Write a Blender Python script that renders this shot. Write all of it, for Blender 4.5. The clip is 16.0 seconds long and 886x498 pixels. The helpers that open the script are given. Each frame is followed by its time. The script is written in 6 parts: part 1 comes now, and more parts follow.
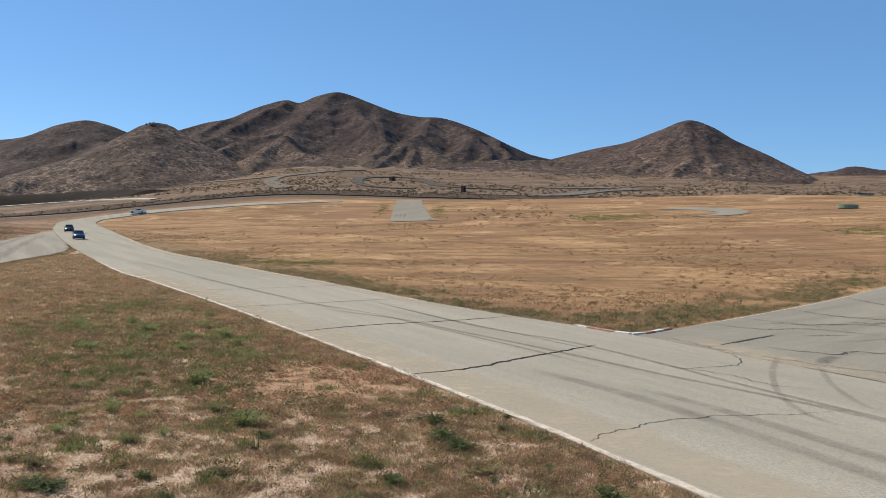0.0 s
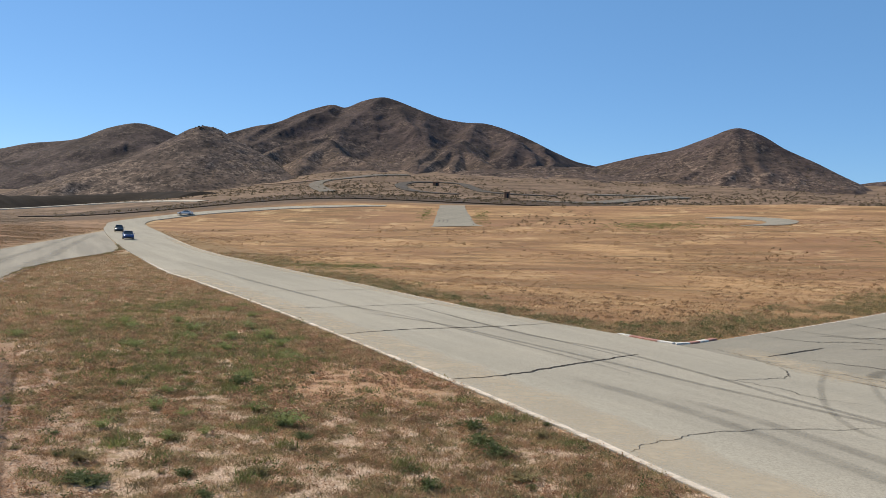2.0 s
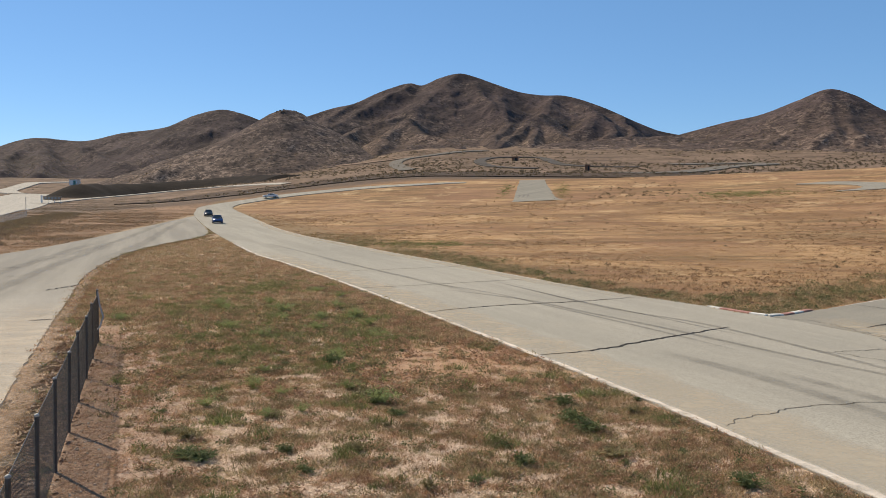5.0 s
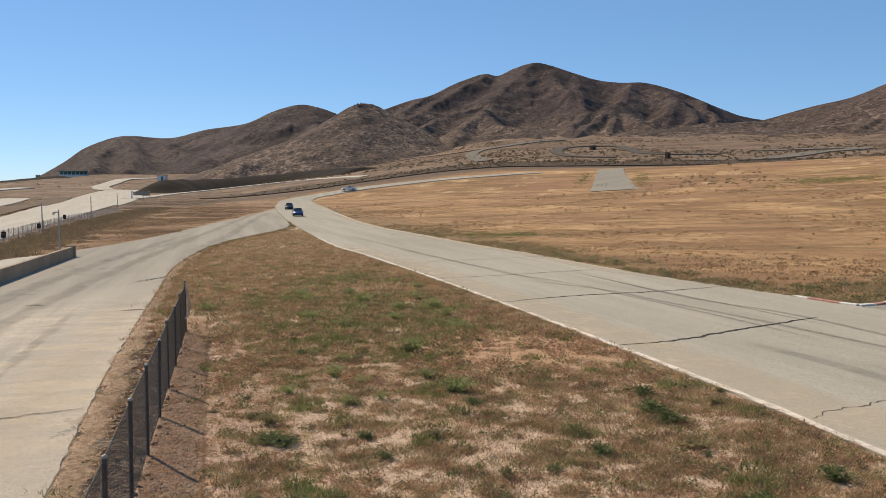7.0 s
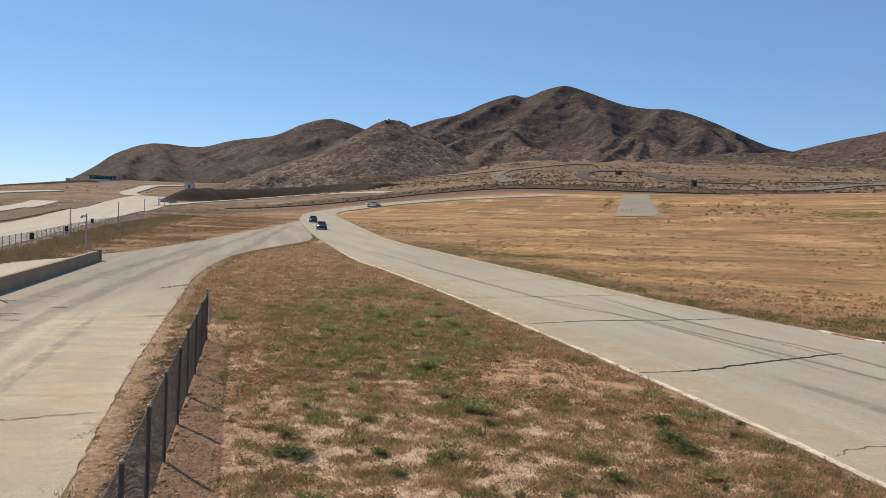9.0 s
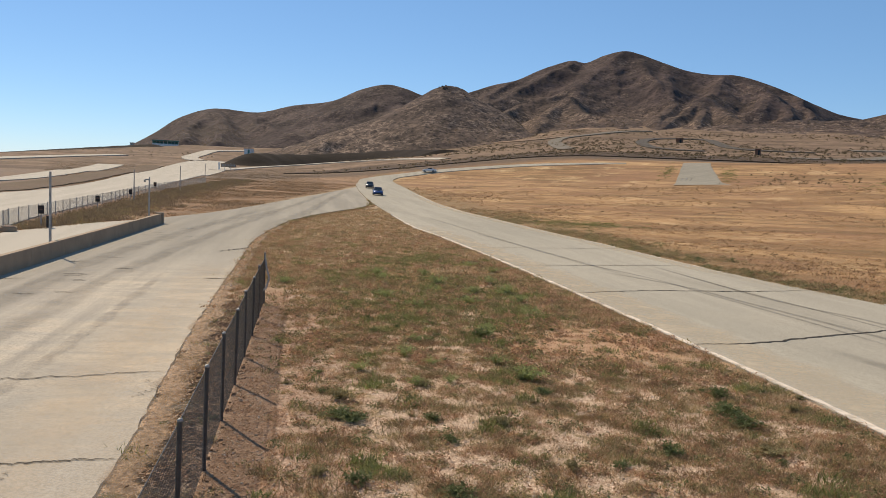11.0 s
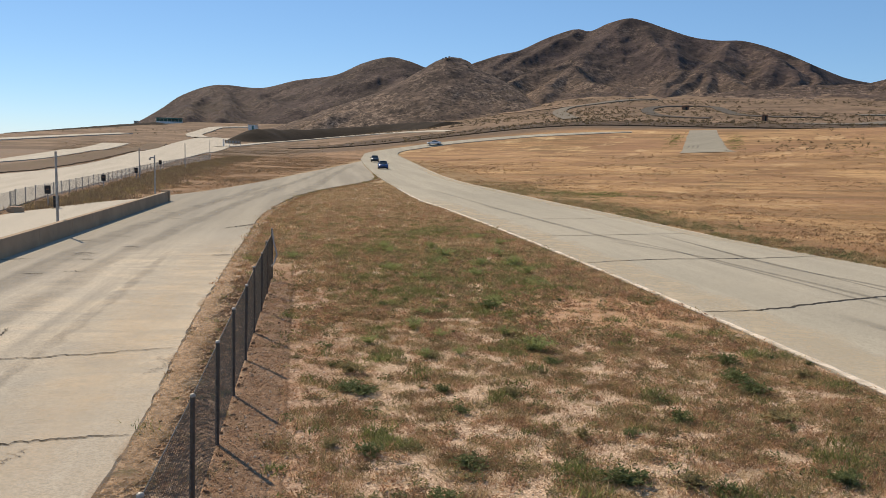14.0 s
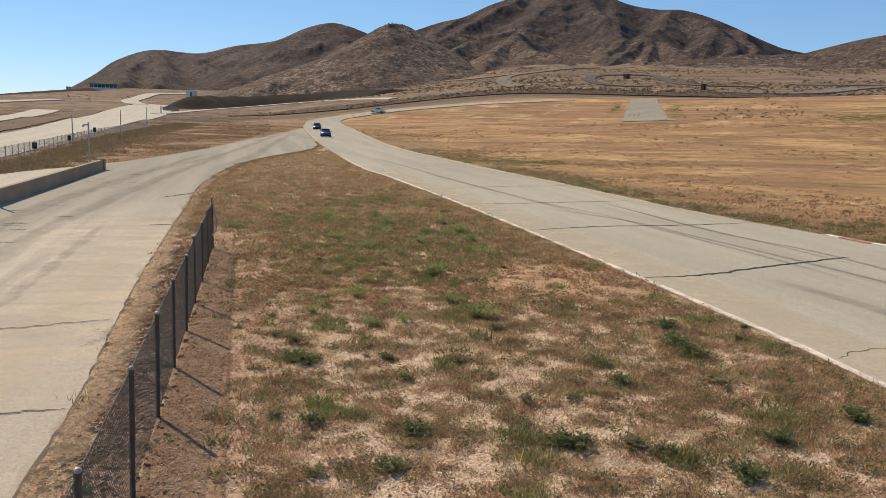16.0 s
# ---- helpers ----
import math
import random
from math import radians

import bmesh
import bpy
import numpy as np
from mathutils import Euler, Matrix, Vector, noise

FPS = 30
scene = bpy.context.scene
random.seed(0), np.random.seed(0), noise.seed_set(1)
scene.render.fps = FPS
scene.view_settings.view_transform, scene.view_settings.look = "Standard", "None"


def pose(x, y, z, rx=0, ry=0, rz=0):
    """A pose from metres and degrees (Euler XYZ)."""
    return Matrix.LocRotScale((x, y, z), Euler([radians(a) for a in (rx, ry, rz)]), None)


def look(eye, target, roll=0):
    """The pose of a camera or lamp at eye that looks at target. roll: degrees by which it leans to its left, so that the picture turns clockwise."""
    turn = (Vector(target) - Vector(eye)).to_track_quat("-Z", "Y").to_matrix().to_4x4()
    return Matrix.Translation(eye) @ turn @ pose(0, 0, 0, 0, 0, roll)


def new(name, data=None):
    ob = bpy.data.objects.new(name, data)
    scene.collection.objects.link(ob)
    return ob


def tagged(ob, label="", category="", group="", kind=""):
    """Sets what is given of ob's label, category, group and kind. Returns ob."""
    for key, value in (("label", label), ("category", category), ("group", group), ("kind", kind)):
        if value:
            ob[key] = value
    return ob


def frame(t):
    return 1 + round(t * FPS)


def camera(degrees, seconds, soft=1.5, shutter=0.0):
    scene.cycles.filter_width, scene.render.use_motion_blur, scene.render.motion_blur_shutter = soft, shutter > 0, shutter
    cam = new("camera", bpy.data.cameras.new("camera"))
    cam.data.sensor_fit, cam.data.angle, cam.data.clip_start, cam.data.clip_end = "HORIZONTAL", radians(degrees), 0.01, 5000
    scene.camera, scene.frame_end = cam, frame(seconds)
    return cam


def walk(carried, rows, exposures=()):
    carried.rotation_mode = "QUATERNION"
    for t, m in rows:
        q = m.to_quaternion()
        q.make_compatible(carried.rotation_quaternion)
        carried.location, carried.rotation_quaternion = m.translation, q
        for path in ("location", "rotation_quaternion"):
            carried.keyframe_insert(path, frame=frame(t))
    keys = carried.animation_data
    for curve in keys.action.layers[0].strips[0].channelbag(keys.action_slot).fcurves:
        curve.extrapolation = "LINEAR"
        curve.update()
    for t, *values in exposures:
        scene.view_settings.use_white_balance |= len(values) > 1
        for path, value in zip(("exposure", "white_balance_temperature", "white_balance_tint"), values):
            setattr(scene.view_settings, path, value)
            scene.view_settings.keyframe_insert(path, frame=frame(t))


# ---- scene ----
# ---- camera and its path ----
cam = camera(55.46, 16.0, 0.8)
PATH = [
    (0.0, 0.003, 0.003, 5.200, 0.05, -1.89, -1.47),
    (0.5, 0.018, 0.068, 5.185, 0.32, -1.62, -1.39),
    (1.0, 0.017, 0.103, 5.182, 0.72, -1.49, -1.56),
    (1.5, 0.008, 0.073, 5.189, 1.49, -1.50, -1.89),
    (2.0, 0.025, 0.069, 5.179, 2.97, -1.61, -2.31),
    (2.5, 0.006, -0.015, 5.212, 3.86, -1.70, -2.97),
    (3.0, 0.011, 0.033, 5.209, 2.75, -1.18, -2.28),
    (3.5, 0.018, -0.112, 5.181, 0.97, -0.90, -0.78),
    (4.0, -0.012, -0.146, 5.210, 3.48, -1.78, -2.71),
    (4.5, -0.072, -0.116, 5.214, 6.10, -3.43, -2.81),
    (4.7, -0.096, -0.078, 5.234, 7.21, -3.43, -1.47),
    (6.8, -0.057, -0.127, 5.204, 13.18, -3.85, -0.74),
    (7.0, -0.072, -0.125, 5.195, 13.58, -3.99, 0.22),
    (7.5, -0.100, -0.094, 5.205, 15.60, -3.97, -1.15),
    (8.0, -0.084, -0.113, 5.204, 15.26, -3.43, -2.20),
    (8.5, -0.095, -0.135, 5.215, 14.75, -2.92, -2.43),
    (9.0, -0.098, -0.152, 5.216, 15.19, -2.76, -2.06),
    (9.5, -0.111, -0.136, 5.215, 16.39, -2.98, -2.12),
    (9.7, -0.106, -0.124, 5.201, 16.90, -3.18, -2.44),
    (11.8, -0.129, -0.032, 5.207, 19.79, -5.78, -1.75),
    (12.0, -0.142, -0.064, 5.204, 19.89, -5.75, -1.54),
    (12.5, -0.136, -0.057, 5.200, 19.92, -5.82, -1.41),
    (13.0, -0.132, -0.061, 5.199, 19.81, -5.94, -1.80),
    (13.5, -0.132, -0.076, 5.201, 19.62, -6.42, -1.55),
    (14.0, -0.120, -0.060, 5.196, 19.33, -7.03, -1.45),
    (14.5, -0.118, -0.060, 5.201, 18.63, -7.26, -2.23),
    (15.0, -0.114, -0.035, 5.203, 18.00, -7.80, -3.38),
    (15.5, -0.137, 0.007, 5.183, 17.59, -9.34, -2.76),
    (16.0, -0.138, 0.012, 5.172, 15.54, -9.07, -1.62),
]
# the clip's white balance drifts from cool to warm
BALANCE = [(0.0, 0.0, 6220, 6), (2.0, 0.03, 6290, 6), (3.5, 0.06, 6380, 7), (4.7, 0.0, 6450, 7), (7.0, 0.0, 6690, 8), (9.5, 0.0, 6780, 9), (12.0, 0.0, 6830, 8), (16.0, 0.03, 6850, 8)]
walk(cam, [(t, pose(x, y, z, 90 + pitch, roll, yaw)) for t, x, y, z, yaw, pitch, roll in PATH], BALANCE)

# ---- sky and sun ----
SUN_AZ, SUN_EL = -57.0, 42.0
world = bpy.data.worlds.new("sky")
scene.world = world
world.use_nodes = True
wn = world.node_tree
sky = wn.nodes.new("ShaderNodeTexSky")
sky.sky_type, sky.sun_disc = "NISHITA", False
sky.sun_elevation, sky.sun_rotation = radians(SUN_EL), radians(SUN_AZ)
sky.altitude, sky.air_density, sky.dust_density, sky.ozone_density = 800.0, 0.8, 0.06, 4.0
tint = wn.nodes.new("ShaderNodeMix")
tint.data_type, tint.blend_type = "RGBA", "MULTIPLY"
tint.inputs[0].default_value = 1.0
tint.inputs[7].default_value = (0.95, 1.02, 1.13, 1)
wn.links.new(sky.outputs[0], tint.inputs[6])
haze = wn.nodes.new("ShaderNodeMix")
haze.data_type = "RGBA"
haze.inputs[0].default_value = 0.35
haze.inputs[7].default_value = (2.05, 4.65, 8.3, 1)
wn.links.new(tint.outputs[2], haze.inputs[6])
wn.links.new(haze.outputs[2], wn.nodes["Background"].inputs[0])
wn.nodes["Background"].inputs[1].default_value = 0.101
sun = new("sun", bpy.data.lights.new("sun", "SUN"))
sun.data.energy, sun.data.angle, sun.data.color = 5.4, radians(0.53), (1.0, 0.862, 0.68)
toward = Vector((math.sin(radians(SUN_AZ)) * math.cos(radians(SUN_EL)), math.cos(radians(SUN_AZ)) * math.cos(radians(SUN_EL)), math.sin(radians(SUN_EL))))
sun.matrix_world = look(toward * 100, (0, 0, 0))


# ---- materials ----
class Nodes:
    """A small wrapper round a material's node tree."""

    def __init__(self, name, rough=0.9, spec=0.2, metal=0.0):
        self.mat = bpy.data.materials.new(name)
        self.mat.use_nodes = True
        self.tree = self.mat.node_tree
        self.bsdf = self.tree.nodes["Principled BSDF"]
        self.set(self.bsdf, "Roughness", rough)
        self.set(self.bsdf, "Specular IOR Level", spec)
        self.set(self.bsdf, "Metallic", metal)
        self.pos = self.add("ShaderNodeNewGeometry").outputs["Position"]

    def add(self, kind):
        return self.tree.nodes.new(kind)

    def set(self, node, slot, value):
        if isinstance(value, bpy.types.NodeSocket):
            self.tree.links.new(value, node.inputs[slot])
        elif isinstance(value, tuple) and len(value) == 3 and node.inputs[slot].type == "RGBA":
            node.inputs[slot].default_value = (*value, 1)
        else:
            node.inputs[slot].default_value = value

    def stretch(self, vec, scale, turn=0.0):
        node = self.add("ShaderNodeMapping")
        self.set(node, "Vector", vec)
        self.set(node, "Scale", scale)
        self.set(node, "Rotation", (0, 0, radians(turn)))
        return node.outputs[0]

    def slant(self, x, y, across, along):
        """Coordinates across and along a way whose normal is (x, y), each with a scale of its own."""
        node = self.add("ShaderNodeCombineXYZ")
        self.set(node, 0, self.math("MULTIPLY", self.along(x, y), across))
        self.set(node, 1, self.math("MULTIPLY", self.along(-y, x), along))
        return node.outputs[0]

    def noise(self, scale, vec=None, detail=4.0, rough=0.55, warp=0.0):
        node = self.add("ShaderNodeTexNoise")
        self.set(node, "Vector", vec or self.pos)
        for slot, value in (("Scale", scale), ("Detail", detail), ("Roughness", rough), ("Distortion", warp)):
            self.set(node, slot, value)
        return node.outputs["Fac"]

    def dots(self, scale, vec=None, rand=1.0):
        node = self.add("ShaderNodeTexVoronoi")
        self.set(node, "Vector", vec or self.pos)
        self.set(node, "Scale", scale)
        self.set(node, "Randomness", rand)
        return node.outputs["Distance"]

    def span(self, fac, a, b, lo=0.0, hi=1.0):
        node = self.add("ShaderNodeMapRange")
        node.clamp = True
        for slot, value in ((0, fac), (1, a), (2, b), (3, lo), (4, hi)):
            self.set(node, slot, value)
        return node.outputs[0]

    def math(self, op, a, b=0.0):
        node = self.add("ShaderNodeMath")
        node.operation = op
        self.set(node, 0, a)
        self.set(node, 1, b)
        return node.outputs[0]

    def mix(self, fac, a, b):
        node = self.add("ShaderNodeMix")
        node.data_type = "RGBA"
        self.set(node, 0, fac)
        self.set(node, 6, a)
        self.set(node, 7, b)
        return node.outputs[2]

    def along(self, x, y):
        node = self.add("ShaderNodeVectorMath")
        node.operation = "DOT_PRODUCT"
        self.set(node, 0, self.pos)
        self.set(node, 1, (x, y, 0.0))
        return node.outputs["Value"]

    def dist(self, x=0.0, y=0.0):
        node = self.add("ShaderNodeVectorMath")
        node.operation = "DISTANCE"
        self.set(node, 0, self.pos)
        self.set(node, 1, (x, y, 0.0))
        return node.outputs["Value"]

    def bump(self, height, strength=0.4, depth=0.02):
        node = self.add("ShaderNodeBump")
        self.set(node, "Height", height)
        self.set(node, "Strength", strength)
        self.set(node, "Distance", depth)
        self.set(self.bsdf, "Normal", node.outputs[0])

    def done(self, colour):
        self.set(self.bsdf, "Base Color", colour)
        return self.mat


def plain(name, colour, rough=0.6, metal=0.0, vary=0.25, scale=6.0, spec=0.4):
    """Paint, metal or plastic with faint dirt at two scales."""
    m = Nodes(name, rough, spec, metal)
    low = tuple(c * (1 - vary) for c in colour)
    high = tuple(min(1.0, c * (1 + vary * 0.6)) for c in colour)
    a = m.mix(m.span(m.noise(scale), 0.35, 0.65), low, high)
    return m.done(m.mix(m.span(m.noise(scale * 9), 0.55, 0.8, 0, vary), a, low))


def earth_material():
    """Verge of bare dirt and thatch, golden field, scrubby slopes further off."""
    m = Nodes("dry_ground", 0.95, 0.1)
    fine, mid, wide = m.noise(9.0, detail=6, rough=0.7), m.noise(1.7, detail=5, rough=0.65), m.noise(0.14, detail=4)
    # bare verge
    grit = m.noise(38.0, detail=4, rough=0.8)
    dirt = m.mix(m.span(fine, 0.32, 0.6), (0.36, 0.236, 0.152), (0.66, 0.475, 0.33))
    dirt = m.mix(m.span(grit, 0.5, 0.6, 0, 0.9), dirt, (0.17, 0.1, 0.06))
    dirt = m.mix(m.span(m.noise(26.0, detail=2), 0.56, 0.62, 0, 0.9), dirt, (0.8, 0.62, 0.46))
    blotch = m.noise(5.5, detail=5, rough=0.8)
    dirt = m.mix(m.span(blotch, 0.57, 0.65, 0, 0.7), dirt, (0.2, 0.13, 0.075))
    thatch = m.mix(m.span(fine, 0.35, 0.65), (0.22, 0.15, 0.08), (0.5, 0.355, 0.2))
    thatch = m.mix(m.span(grit, 0.48, 0.6, 0, 0.8), thatch, (0.11, 0.072, 0.036))
    thatch = m.mix(m.span(blotch, 0.36, 0.46, 0.75, 0.0), thatch, (0.6, 0.44, 0.3))
    verge = m.mix(m.span(m.math("ADD", m.math("ADD", mid, m.math("MULTIPLY", wide, 0.5)), m.span(m.dist(-2.0, 10.0), 9.0, 44.0, -0.06, 0.12)), 0.74, 0.84), dirt, thatch)
    verge = m.mix(m.span(m.noise(0.55, detail=6, rough=0.7), 0.54, 0.64, 0, 0.4), verge, (0.22, 0.16, 0.08))
    rust = m.span(m.math("ADD", m.dist(-4.0, 27.0), m.math("MULTIPLY", mid, 2.5)), 3.4, 6.4, 0.9, 0.0)
    verge = m.mix(m.math("MULTIPLY", rust, m.span(fine, 0.3, 0.6, 0.5, 1.0)), verge, (0.45, 0.262, 0.145))
    gaps = m.math("MULTIPLY", m.span(m.noise(0.8, detail=6, rough=0.75), 0.53, 0.62, 0.0, 0.75), m.span(m.dist(-2.0, 10.0), 12.0, 24.0))
    verge = m.mix(gaps, verge, m.mix(m.span(fine, 0.35, 0.65), (0.4, 0.265, 0.17), (0.66, 0.475, 0.325)))
    # trodden strip with the fence's sharp-edged shade painted in; gravelly margin beside it
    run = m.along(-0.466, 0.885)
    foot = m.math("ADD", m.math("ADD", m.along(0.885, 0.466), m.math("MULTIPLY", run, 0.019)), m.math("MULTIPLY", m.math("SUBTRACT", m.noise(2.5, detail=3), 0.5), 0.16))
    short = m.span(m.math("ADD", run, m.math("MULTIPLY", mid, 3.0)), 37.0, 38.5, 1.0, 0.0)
    margin = m.mix(m.span(fine, 0.38, 0.62), (0.36, 0.22, 0.148), (0.6, 0.43, 0.305))
    margin = m.mix(m.span(blotch, 0.52, 0.64, 0, 0.7), margin, (0.25, 0.145, 0.09))
    verge = m.mix(m.math("MULTIPLY", short, m.span(foot, 0.4, 1.6, 0.85, 0.0)), verge, margin)
    shaded_dirt = m.mix(m.span(m.noise(6.0, detail=6, rough=0.8), 0.36, 0.64), (0.2, 0.108, 0.06), (0.47, 0.305, 0.19))
    shaded_dirt = m.mix(m.span(grit, 0.5, 0.62, 0, 0.7), shaded_dirt, (0.15, 0.085, 0.055))
    verge = m.mix(m.math("MULTIPLY", short, m.span(foot, -0.42, -0.36, 0.9, 0.0)), verge, shaded_dirt)
    # thin dark line painted where the shadow of the fence top ends
    shade_edge = m.math("ABSOLUTE", m.math("ADD", foot, 0.39))
    verge = m.mix(m.math("MULTIPLY", m.math("MULTIPLY", short, m.span(shade_edge, 0.02, 0.06, 0.85, 0.0)), m.span(mid, 0.3, 0.6, 0.3, 1.0)), verge, (0.12, 0.075, 0.05))
    sandy = m.mix(m.span(m.noise(3.0, detail=6, rough=0.75), 0.42, 0.6), (0.62, 0.45, 0.31), (0.33, 0.21, 0.13))
    sandy = m.mix(m.span(m.noise(13.0, detail=4, rough=0.75), 0.52, 0.62, 0, 0.8), sandy, (0.17, 0.1, 0.06))
    verge = m.mix(m.math("MULTIPLY", short, m.span(m.math("ADD", m.along(0.885, 0.466), m.math("MULTIPLY", mid, 0.4)), -1.65, -1.5, 0.9, 0.0)), verge, sandy)
    # mown golden field
    bands = m.noise(1.0, m.stretch(m.pos, (0.016, 0.06, 1.0), 6.0), detail=9, rough=0.68, warp=0.9)
    patch = m.noise(0.03, detail=6, rough=0.65)
    gold = m.mix(m.span(bands, 0.41, 0.6), (0.235, 0.132, 0.066), (0.485, 0.297, 0.146))
    gold = m.mix(m.span(patch, 0.46, 0.68, 0, 0.8), gold, (0.31, 0.17, 0.098))
    gold = m.mix(m.span(m.noise(1.0, m.stretch(m.pos, (0.12, 0.9, 1.0), -8.0), detail=7, rough=0.75), 0.5, 0.64, 0, 0.7), gold, (0.2, 0.12, 0.065))
    gold = m.mix(m.span(m.noise(1.1, detail=8, rough=0.8), 0.52, 0.66, 0, 0.7), gold, (0.18, 0.107, 0.058))
    gold = m.mix(m.span(m.noise(1.0, m.slant(0.05, 1.0, 0.2, 0.02), detail=8, rough=0.75, warp=0.5), 0.52, 0.62, 0, 0.8), gold, (0.185, 0.12, 0.06))
    gold = m.mix(m.span(m.noise(0.09, detail=6, rough=0.7), 0.56, 0.68, 0, 0.75), gold, (0.6, 0.41, 0.22))
    across = m.math("SUBTRACT", m.along(0.87, 0.48), 12.6)
    near_edge = m.math("ADD", across, m.math("MULTIPLY", mid, 6.0))
    shoulder = m.mix(m.span(fine, 0.3, 0.7), (0.15, 0.1, 0.05), (0.36, 0.235, 0.125))
    field = m.mix(m.span(near_edge, 16.5, 21.0), shoulder, gold)
    # slopes with scrub
    scrub = m.mix(m.span(m.noise(0.05, detail=6, rough=0.7), 0.38, 0.62), (0.125, 0.083, 0.055), (0.265, 0.178, 0.118))
    scrub = m.mix(m.span(m.dots(0.22), 0.12, 0.42, 0.75, 0.0), scrub, (0.085, 0.065, 0.035))
    scrub = m.mix(m.span(m.noise(0.012, detail=3), 0.55, 0.7, 0, 0.6), scrub, (0.13, 0.085, 0.055))
    scrub = m.mix(m.span(m.math("ADD", m.dist(), m.math("MULTIPLY", m.noise(0.03), 60.0)), 330.0, 365.0, 0.75, 0.0), scrub, m.mix(m.span(mid, 0.35, 0.65), (0.085, 0.058, 0.041), (0.16, 0.11, 0.075)))
    c = m.mix(m.span(across, 2.0, 9.0), verge, field)
    # reddish ground left of the pit road
    left = m.span(m.math("ADD", m.along(0.952, 0.305), m.math("MULTIPLY", mid, 3.0)), -26.0, -24.5, 1.0, 0.0)
    red = m.mix(m.span(bands, 0.35, 0.65), (0.21, 0.125, 0.073), (0.34, 0.213, 0.128))
    red = m.mix(m.span(m.noise(0.5, detail=6, rough=0.7), 0.48, 0.6, 0, 0.8), red, (0.145, 0.09, 0.05))
    red = m.mix(m.math("MULTIPLY", m.span(m.along(0.952, 0.305), -62.0, -45.0, 1.0, 0.0), m.span(m.noise(0.025, detail=6, rough=0.65), 0.36, 0.56, 0.3, 1.0)), red, m.mix(m.span(fine, 0.35, 0.65), (0.145, 0.105, 0.078), (0.26, 0.19, 0.14)))
    c = m.mix(left, c, red)
    far = m.span(m.math("ADD", m.dist(), m.math("MULTIPLY", m.noise(0.05), 14.0)), 266.0, 277.0)
    c = m.mix(far, c, scrub)
    m.bump(m.math("ADD", m.noise(22.0, detail=5, rough=0.7), m.math("MULTIPLY", m.noise(4.0, detail=4), 1.5)), 0.7, 0.05)
    return m.done(c)


def hill_material(name, foot):
    m = Nodes(name, 0.95, 0.08)
    wide, mid, fine = m.noise(0.006, detail=5, rough=0.6), m.noise(0.03, detail=6, rough=0.7), m.noise(0.16, detail=5, rough=0.75)
    rock = m.mix(m.span(mid, 0.35, 0.65), (0.042, 0.0305, 0.031), (0.1, 0.07, 0.064))
    z = m.add("ShaderNodeSeparateXYZ")
    m.set(z, 0, m.pos)
    low = m.span(m.math("ADD", z.outputs[2], m.math("MULTIPLY", wide, 90.0)), foot, foot + 64.0, 1.0, 0.0)
    tan = m.mix(m.span(fine, 0.35, 0.65), (0.072, 0.05, 0.037), (0.24, 0.165, 0.118))
    c = m.mix(m.math("MULTIPLY", low, m.span(mid, 0.3, 0.6, 0.3, 1.0)), rock, tan)
    c = m.mix(m.span(m.noise(0.3, detail=5, rough=0.75), 0.56, 0.66, 0, 0.75), c, (0.15, 0.1, 0.072))
    c = m.mix(m.span(m.noise(0.014, detail=6, rough=0.65), 0.5, 0.66, 0, 0.75), c, (0.06, 0.043, 0.034))
    bushes = m.math("MAXIMUM", m.span(m.dots(0.3), 0.2, 0.42, 0.9, 0.0), m.span(m.dots(0.15), 0.16, 0.36, 0.9, 0.0))
    c = m.mix(bushes, c, (0.036, 0.028, 0.024))
    speck = m.span(m.noise(0.2, detail=4, rough=0.85), 0.52, 0.58, 0.0, 1.0)
    c = m.mix(m.math("MULTIPLY", m.math("MULTIPLY", speck, m.span(m.noise(0.025, detail=3), 0.42, 0.58, 0.1, 0.75)), m.span(low, 0.0, 1.0, 0.35, 1.0)), c, (0.37, 0.265, 0.195))
    c = m.mix(m.span(m.noise(0.3, detail=5, rough=0.85), 0.53, 0.6, 0.0, 0.7), c, (0.036, 0.027, 0.024))
    m.bump(m.math("ADD", m.noise(0.35, detail=4, rough=0.7), m.math("MULTIPLY", bushes, -0.2)), 0.3, 0.8)
    return m.done(c)


